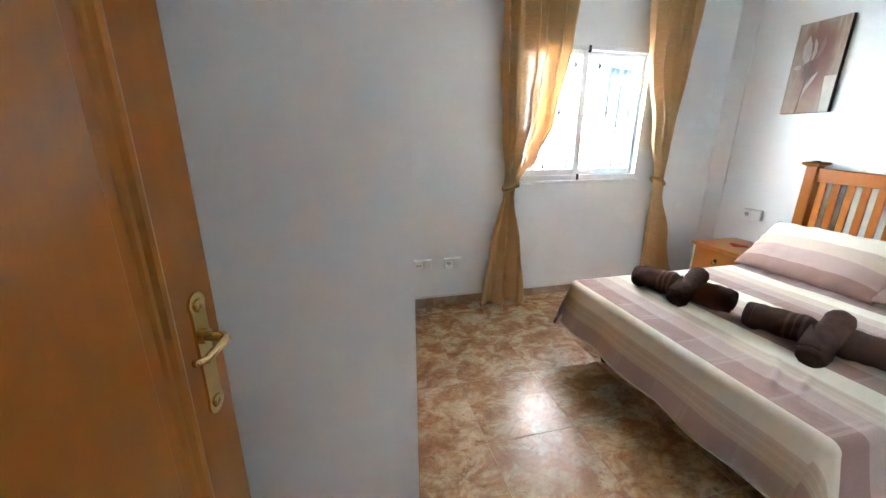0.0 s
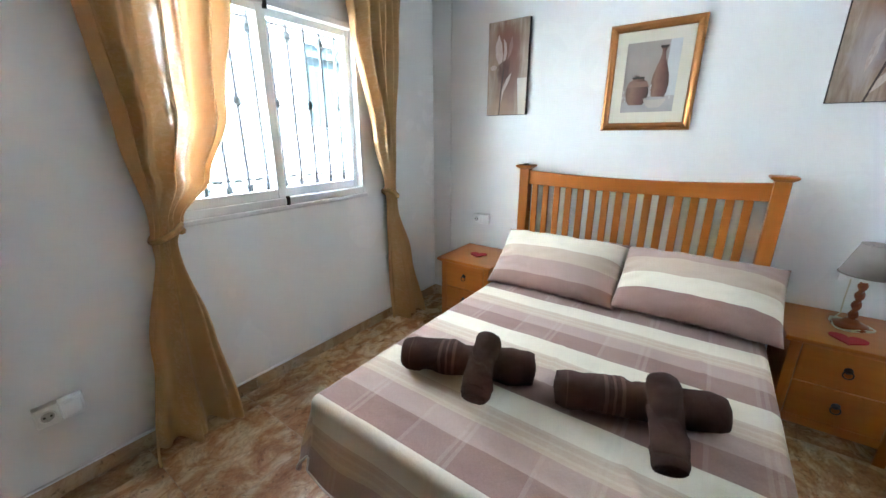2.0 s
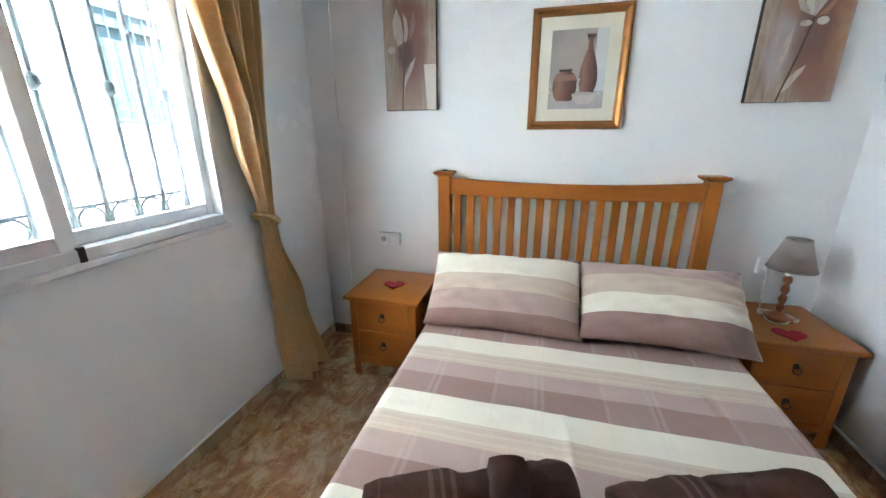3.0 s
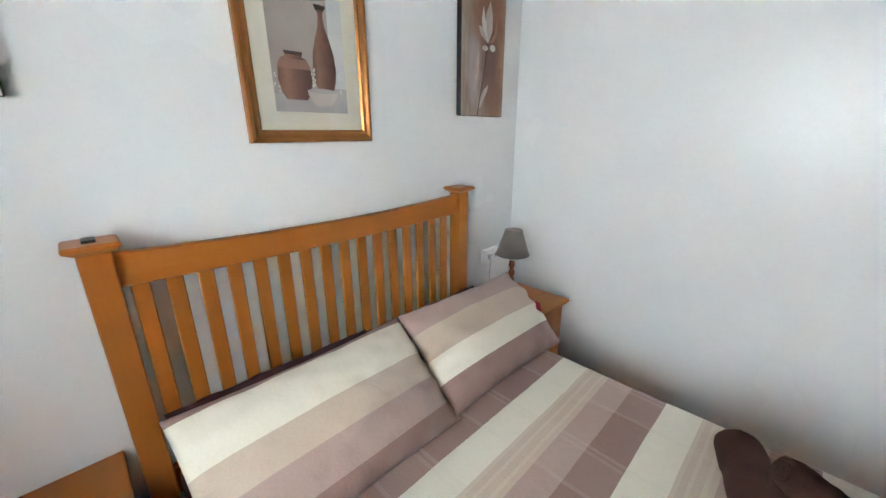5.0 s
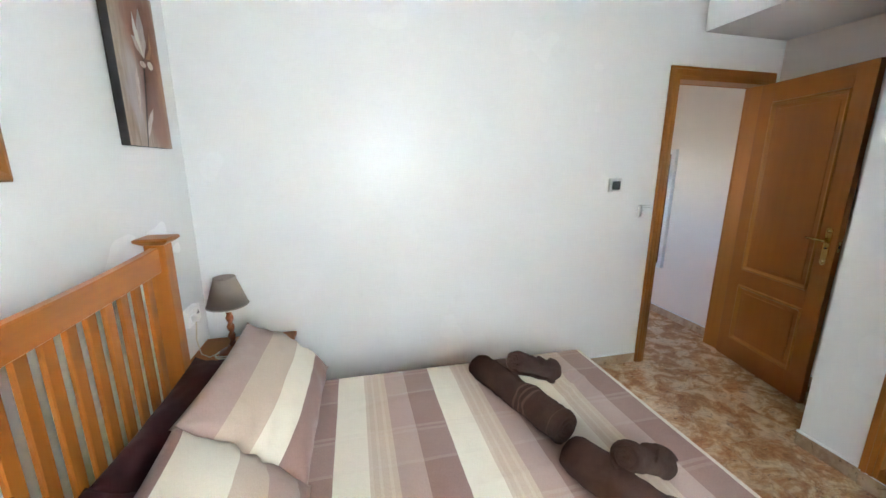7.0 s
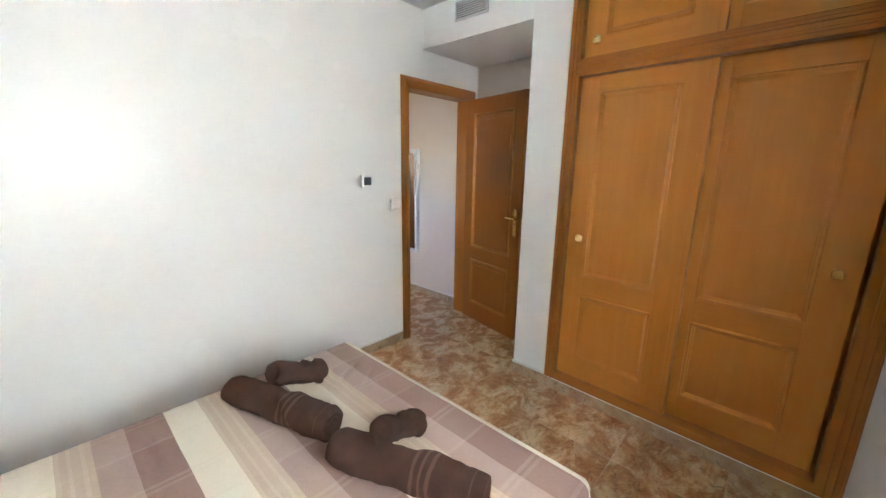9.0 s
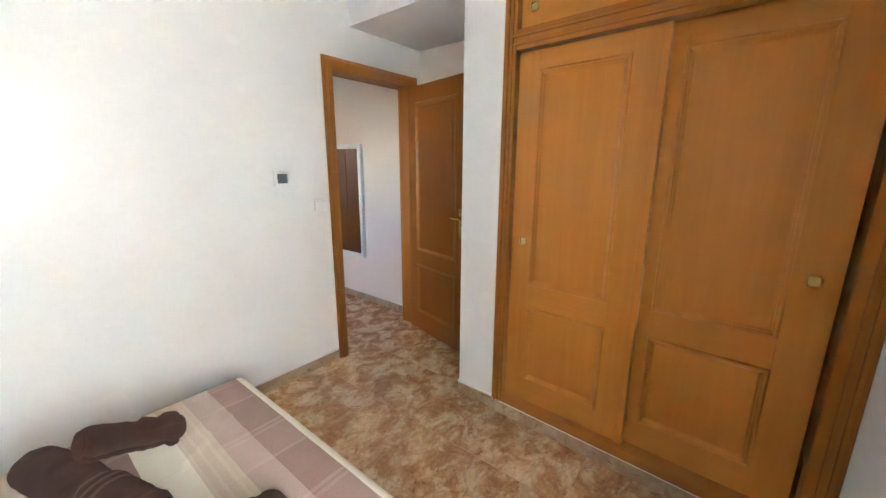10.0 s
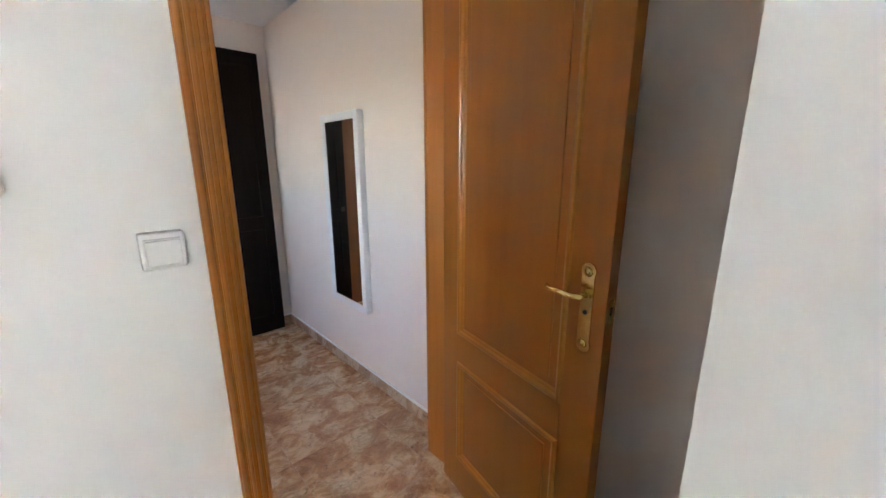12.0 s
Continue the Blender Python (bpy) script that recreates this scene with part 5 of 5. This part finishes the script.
plate("print_bottle", turned(0.190, 0.075, [(0.0, 0.030), (0.03, 0.040), (0.07, 0.045), (0.12, 0.040), (0.17, 0.026), (0.205, 0.013), (0.235, 0.009), (0.250, 0.010), (0.262, 0.018), (0.270, 0.020)]), AY, AZ, FXW - 0.0092, print_bottle_clay, pr)
plate("print_bottle_rim", turned(0.190, 0.075, [(0.258, 0.014), (0.266, 0.021), (0.272, 0.020)]), AY, AZ, FXW - 0.0099, print_dark, pr)
plate("print_jar", turned(0.078, 0.040, [(0.0, 0.036), (0.02, 0.050), (0.06, 0.060), (0.10, 0.058), (0.128, 0.046), (0.136, 0.030), (0.142, 0.030), (0.150, 0.033)]), AY, AZ, FXW - 0.0093, print_jar_clay, pr)
plate("print_wall_edge", [(0.212, 0.083), (AW, 0.085), (AW, AH), (0.216, AH)], AY, AZ, FXW - 0.0085, print_strip, pr, 0.0003)
plate("print_jar_band", turned(0.078, 0.040, [(0.098, 0.0575), (0.110, 0.0555), (0.120, 0.050), (0.128, 0.0455)]), AY, AZ, FXW - 0.0099, print_clay_light, pr)
plate("print_jar_rim", turned(0.078, 0.040, [(0.141, 0.026), (0.147, 0.033), (0.152, 0.031)]), AY, AZ, FXW - 0.0100, print_dark, pr)
plate("print_bowl", turned(0.175, 0.022, [(0.0, 0.026), (0.012, 0.040), (0.035, 0.055), (0.052, 0.058)]), AY, AZ, FXW - 0.0106, print_bowl, pr)
plate("print_bowl_inside", blob(0.175, 0.073, 0.055, 0.008), AY, AZ, FXW - 0.0113, print_table, pr)
for i in range(26):
    cx, cy = (0.142, 0.10) if i < 10 else ((0.248, 0.10) if i < 20 else (0.012, 0.075))
    plate("print_sprig", blob(cx + random.uniform(-0.009, 0.009), cy + random.uniform(-0.03, 0.045), 0.0026, 0.0042, 6), AY, AZ, FXW - 0.0107, print_sprig, pr)


def canvas(y_hi, y_lo, label, flower, ground):
    c = thing("canvas_picture", (XH, (y_hi + y_lo) / 2, 1.54), label, "picture", "canvas pictures")
    z0, z1, d, w = 1.54, 2.142, 0.032, y_hi - y_lo
    part("stretcher", box(FXW - d + 0.001, FXW, y_lo, y_hi, z0, z1, 0.003), black_edge, c, "black painted canvas edge")
    face = part("painting", box(FXW - d, FXW - d + 0.0012, y_lo + 0.001, y_hi - 0.001, z0 + 0.001, z1 - 0.001), ground, c, "taupe brushed ground with a pale flower")
    xf = FXW - d
    n = [0]

    def put(name, pts, mat):
        n[0] += 1
        plate(name, pts, y_hi, z0, xf - 0.0006 * n[0] + 0.0006, mat, face, 0.0005)
        if name in ("petal", "leaf", "tulip_leaf", "bud"):
            n[0] += 1
            brush(pts, 12, 0.030, 0.006, 80, 16, mat)

    def brush(pts, count, long, wide, angle, spread, mat):
        bm = bmesh.new()
        strokes(bm, list(pts), count, long, wide, angle, spread, lambda u, v, h: Vector((xf - 0.0006 * n[0] - h, y_hi - u, z0 + v)), 0.0003)
        bmesh.ops.recalc_face_normals(bm, faces=bm.faces)
        if bm.faces:
            tagged(part("brushwork", bm, mat, face), kind="stuff")
        else:
            bm.free()
    flower(put, w)


def tulip(put, w):
    put("stem", [(0.096, 0.0), (0.103, 0.0), (0.112, 0.14), (0.128, 0.30), (0.119, 0.30), (0.104, 0.14)], print_dark)
    put("tulip_leaf", [(0.108, 0.07), (0.130, 0.15), (0.170, 0.225), (0.185, 0.275), (0.150, 0.24), (0.118, 0.17)], petal_paint)
    put("petal", [(0.150, 0.36), (0.176, 0.39), (0.190, 0.44), (0.180, 0.50), (0.164, 0.45)], plum_paint)
    put("petal", [(0.088, 0.335), (0.062, 0.38), (0.056, 0.45), (0.082, 0.520), (0.106, 0.46), (0.118, 0.39), (0.112, 0.345)], petal_paint)
    put("petal", [(0.120, 0.35), (0.126, 0.42), (0.118, 0.495), (0.140, 0.46), (0.148, 0.40), (0.136, 0.355)], petal_paint)
    put("petal", blob(0.048, 0.315, 0.024, 0.016), petal_paint)
    put("cream_block", [(w - 0.052, 0.0), (w - 0.001, 0.0), (w - 0.001, 0.235), (w - 0.070, 0.235)], cream_paint)


def lily(put, w):
    put("stem", [(0.120, 0.0), (0.128, 0.0), (0.175, 0.20), (0.200, 0.34), (0.190, 0.34), (0.165, 0.20)], print_dark)
    put("bud", [(0.135, 0.035), (0.160, 0.06), (0.200, 0.125), (0.208, 0.155), (0.175, 0.13), (0.148, 0.09)], petal_paint)
    put("leaf", [(0.10, 0.12), (0.125, 0.20), (0.128, 0.30), (0.105, 0.26), (0.095, 0.18)], petal_paint)
    put("petal", [(0.195, 0.345), (0.225, 0.40), (0.225, 0.47), (0.205, 0.53), (0.175, 0.47), (0.172, 0.40)], petal_paint)
    put("petal", [(0.190, 0.345), (0.175, 0.42), (0.150, 0.50), (0.140, 0.44), (0.158, 0.37)], cream_paint)
    put("petal", [(0.200, 0.345), (0.240, 0.39), (0.262, 0.47), (0.250, 0.43), (0.262, 0.40), (0.235, 0.35)], sienna_paint)
    put("petal", [(0.185, 0.345), (0.135, 0.37), (0.115, 0.41), (0.140, 0.41)], petal_paint)
    put("petal", blob(0.225, 0.325, 0.022, 0.016), cream_paint)
    put("petal", blob(0.165, 0.318, 0.022, 0.012), petal_paint)


canvas(2.318, 2.015, "brown canvas painting of a single pale tulip", tulip, tulip_canvas)
canvas(0.515, 0.180, "brown canvas painting of a pale lily", lily, lily_canvas)


# ---- curtains ----
def curtain(label, left, right, depth, pleats, seed, top=2.44, tie=1.0):
    nu, nv = 150, 120

    def at(i, j):
        u, s = i / nu, j / nv
        z = 0.012 + (top - 0.012) * (1 - s)
        a, b2 = lerp_rows(left, z), lerp_rows(right, z)
        pinch = math.exp(-((z - tie) / 0.16) ** 2)
        uu = u + 0.012 * math.sin(z * 3 + seed + u * 9)
        ph = 2 * math.pi * pleats * uu + 0.5 * math.sin(z * 2.1 + seed)
        amp = lerp_rows(depth, z)
        x = a + (b2 - a) * u + 0.010 * (1 - pinch) * math.sin(ph * 0.5 + seed)
        low = 0.5 + 0.5 * math.tanh((tie - z) * 5)
        fine = (1 - 0.55 * low) * math.sin(ph) + (0.25 + 0.55 * low) * math.sin(ph * 0.43 + seed + 0.6 * math.sin(z * 1.3))
        y = YW - 0.030 - amp * (0.55 + 0.42 * fine) - 0.25 * amp * noise.noise((u * 5 + seed, z * 1.7, 0.0))
        y -= 0.03 * pinch * math.sin(math.pi * u)
        return Vector((x, min(y, YW - 0.026 if not WZ0 - 0.06 < z < WZ1 + 0.03 else YW - 0.058), z))
    c = thing("curtain", ((left[0][1] + right[0][1]) / 2, YW - 0.08, 0.01), label, "curtain", "curtains at the window")
    part("cloth", sheet(nu, nv, at, lambda i, j: (1.25 * i / nu, top * (1 - j / nv))), voile, c, "gold voile with lace bands")
    xa, xb = lerp_rows(left, tie), lerp_rows(right, tie)
    d = lerp_rows(depth, tie)
    cx, cy = (xa + xb) / 2, YW - 0.035 - d * 0.55
    rx, ry = (xb - xa) / 2 - 0.002, d * 0.50 + 0.030
    ring = [(cx + rx * math.cos(t), min(YW - 0.003, cy + ry * math.sin(t)), tie + 0.03 * math.cos(t) * (1 if seed < 3 else -1)) for t in np.linspace(0, 2 * math.pi, 36, endpoint=False)]
    part("tie_back", tube(ring, 0.014, 8, True), gold_rope, c, "twisted gold tie-back")
    part("tie_knot", lathe([(0.0, -0.02), (0.014, -0.014), (0.019, 0.0), (0.014, 0.014), (0.0, 0.02)], 14, (cx + rx * KNOT[seed], cy - ry * 0.35, tie + 0.004)), gold_rope, c, "", True)
    return c


KNOT = {1: 0.9, 4: 0.55}
gold_rope = surface("gold_rope", (0.46, 0.29, 0.11), 0.6, 0.3, 60, 400, 0.5)
curtain("gold voile curtain with lace bands tied back, reaching the floor",
        ((0.0, 0.60), (0.5, 0.68), (0.95, 0.80), (1.05, 0.81), (1.4, 0.76), (2.0, 0.72), (2.44, 0.70)),
        ((0.0, 1.02), (0.5, 0.97), (0.95, 0.90), (1.05, 0.94), (1.22, 1.08), (1.5, 1.19), (2.0, 1.27), (2.44, 1.30)),
        ((0.0, 0.16), (0.6, 0.12), (1.0, 0.06), (1.4, 0.13), (2.44, 0.14)), 5.5, 1)
curtain("gold voile curtain tied back beside the bed, reaching the floor",
        ((0.0, 2.24), (0.5, 2.24), (0.92, 2.235), (1.05, 2.21), (1.4, 2.10), (2.0, 1.96), (2.44, 1.92)),
        ((0.0, 2.53), (0.5, 2.44), (0.92, 2.31), (1.05, 2.30), (1.4, 2.30), (2.0, 2.34), (2.44, 2.36)),
        ((0.0, 0.15), (0.6, 0.10), (1.0, 0.06), (1.4, 0.12), (2.44, 0.14)), 7, 4)
rod = thing("curtain_rod", (1.53, YW - 0.07, 2.44), "slim brass curtain rod over the window", "curtain rod")
part("rod", tube([(0.62, YW - 0.100, 2.452), (2.46, YW - 0.100, 2.452)], 0.011, 12), brass, rod)
for x in (0.66, 2.42):
    part("bracket", tube([(x, YW, 2.452), (x, YW - 0.100, 2.452)], 0.008, 8), brass, rod)

# ---- skirting tiles ----
SK, SKT = 0.084, 0.009


def skirting(name, along, fixed, a, b2, sign, label, parent_mat=grout):
    """A run of skirting tiles 0.455 m long with a pale joint line on top."""
    s = thing(name, ((a + b2) / 2, fixed, 0) if along == "x" else (fixed, (a + b2) / 2, 0), label, "skirting", "", "structure")
    lo, hi = sorted((fixed, fixed + sign * SKT))
    p = a
    while p < b2 - 0.01:
        q = min(p + 0.455, b2)
        g = 0.0012
        bm = box(p + g, q - g, lo, hi, 0.0, SK - 0.010, 0.002, 1) if along == "x" else box(lo, hi, p + g, q - g, 0.0, SK - 0.010, 0.002, 1)
        part("tile", bm, skirt_tile_mat, s)
        p = q
    l2, h2 = sorted((fixed, fixed + sign * (SKT + 0.001)))
    bm = box(a, b2, l2, h2, SK - 0.010, SK, 0.001, 1) if along == "x" else box(l2, h2, a, b2, SK - 0.010, SK, 0.001, 1)
    part("joint_line", bm, wall_paint, s)
    return s


skirting("baseboard", "x", YW, XC + 0.009, XH - 0.009, -1, "marbled tile skirting under the window")
skirting("baseboard", "y", XH, YD + 0.009, YW, -1, "marbled tile skirting behind the bed")
skirting("baseboard", "x", YD, DX1 + CW - 0.004, XH - 0.009, 1, "marbled tile skirting beside the doorway")
skirting("baseboard", "y", XC, YN, 1.2, 1, "marbled tile skirting of the pier by the nook")
run = skirting("baseboard", "y", XC, 1.204, YW - 0.012, 1, "marbled tile skirting under the wardrobe")
swing(run, SKEW @ run.matrix_basis)
skirting("baseboard", "x", YN, XN, XC + 0.009, -1, "marbled tile skirting in the nook")
skirting("baseboard", "y", XN, HY, YD - 0.14, 1, "marbled tile skirting along the hall")
skirting("baseboard", "y", XN, YD + 0.02, YN, 1, "marbled tile skirting in the nook")
skirting("baseboard", "x", HY, XN, -0.84, 1, "short marbled tile skirting by the dark door")

# ---- floor tiles ----
T = 0.4575
tile = bpy.data.meshes.new("tile")
bm = box(-T / 2 + 0.001, T / 2 - 0.001, -T / 2 + 0.001, T / 2 - 0.001, -0.012, 0.0, 0.0014, 1)
bm.to_mesh(tile)
bm.free()
tile.materials.append(floor_tile_mat)
for i in range(-3, 8):
    for j in range(-8, 5):
        x, y = 0.165 + T * (i + 0.5), 1.315 + T * (j + 0.5)
        if x > XH + 0.3 or y > YW + 0.3 or y < HY - 0.2 or x < XN - 0.3:
            continue
        t = link("tile", tile, None, floor)
        t.matrix_basis = Matrix.Translation((x, y, 0))
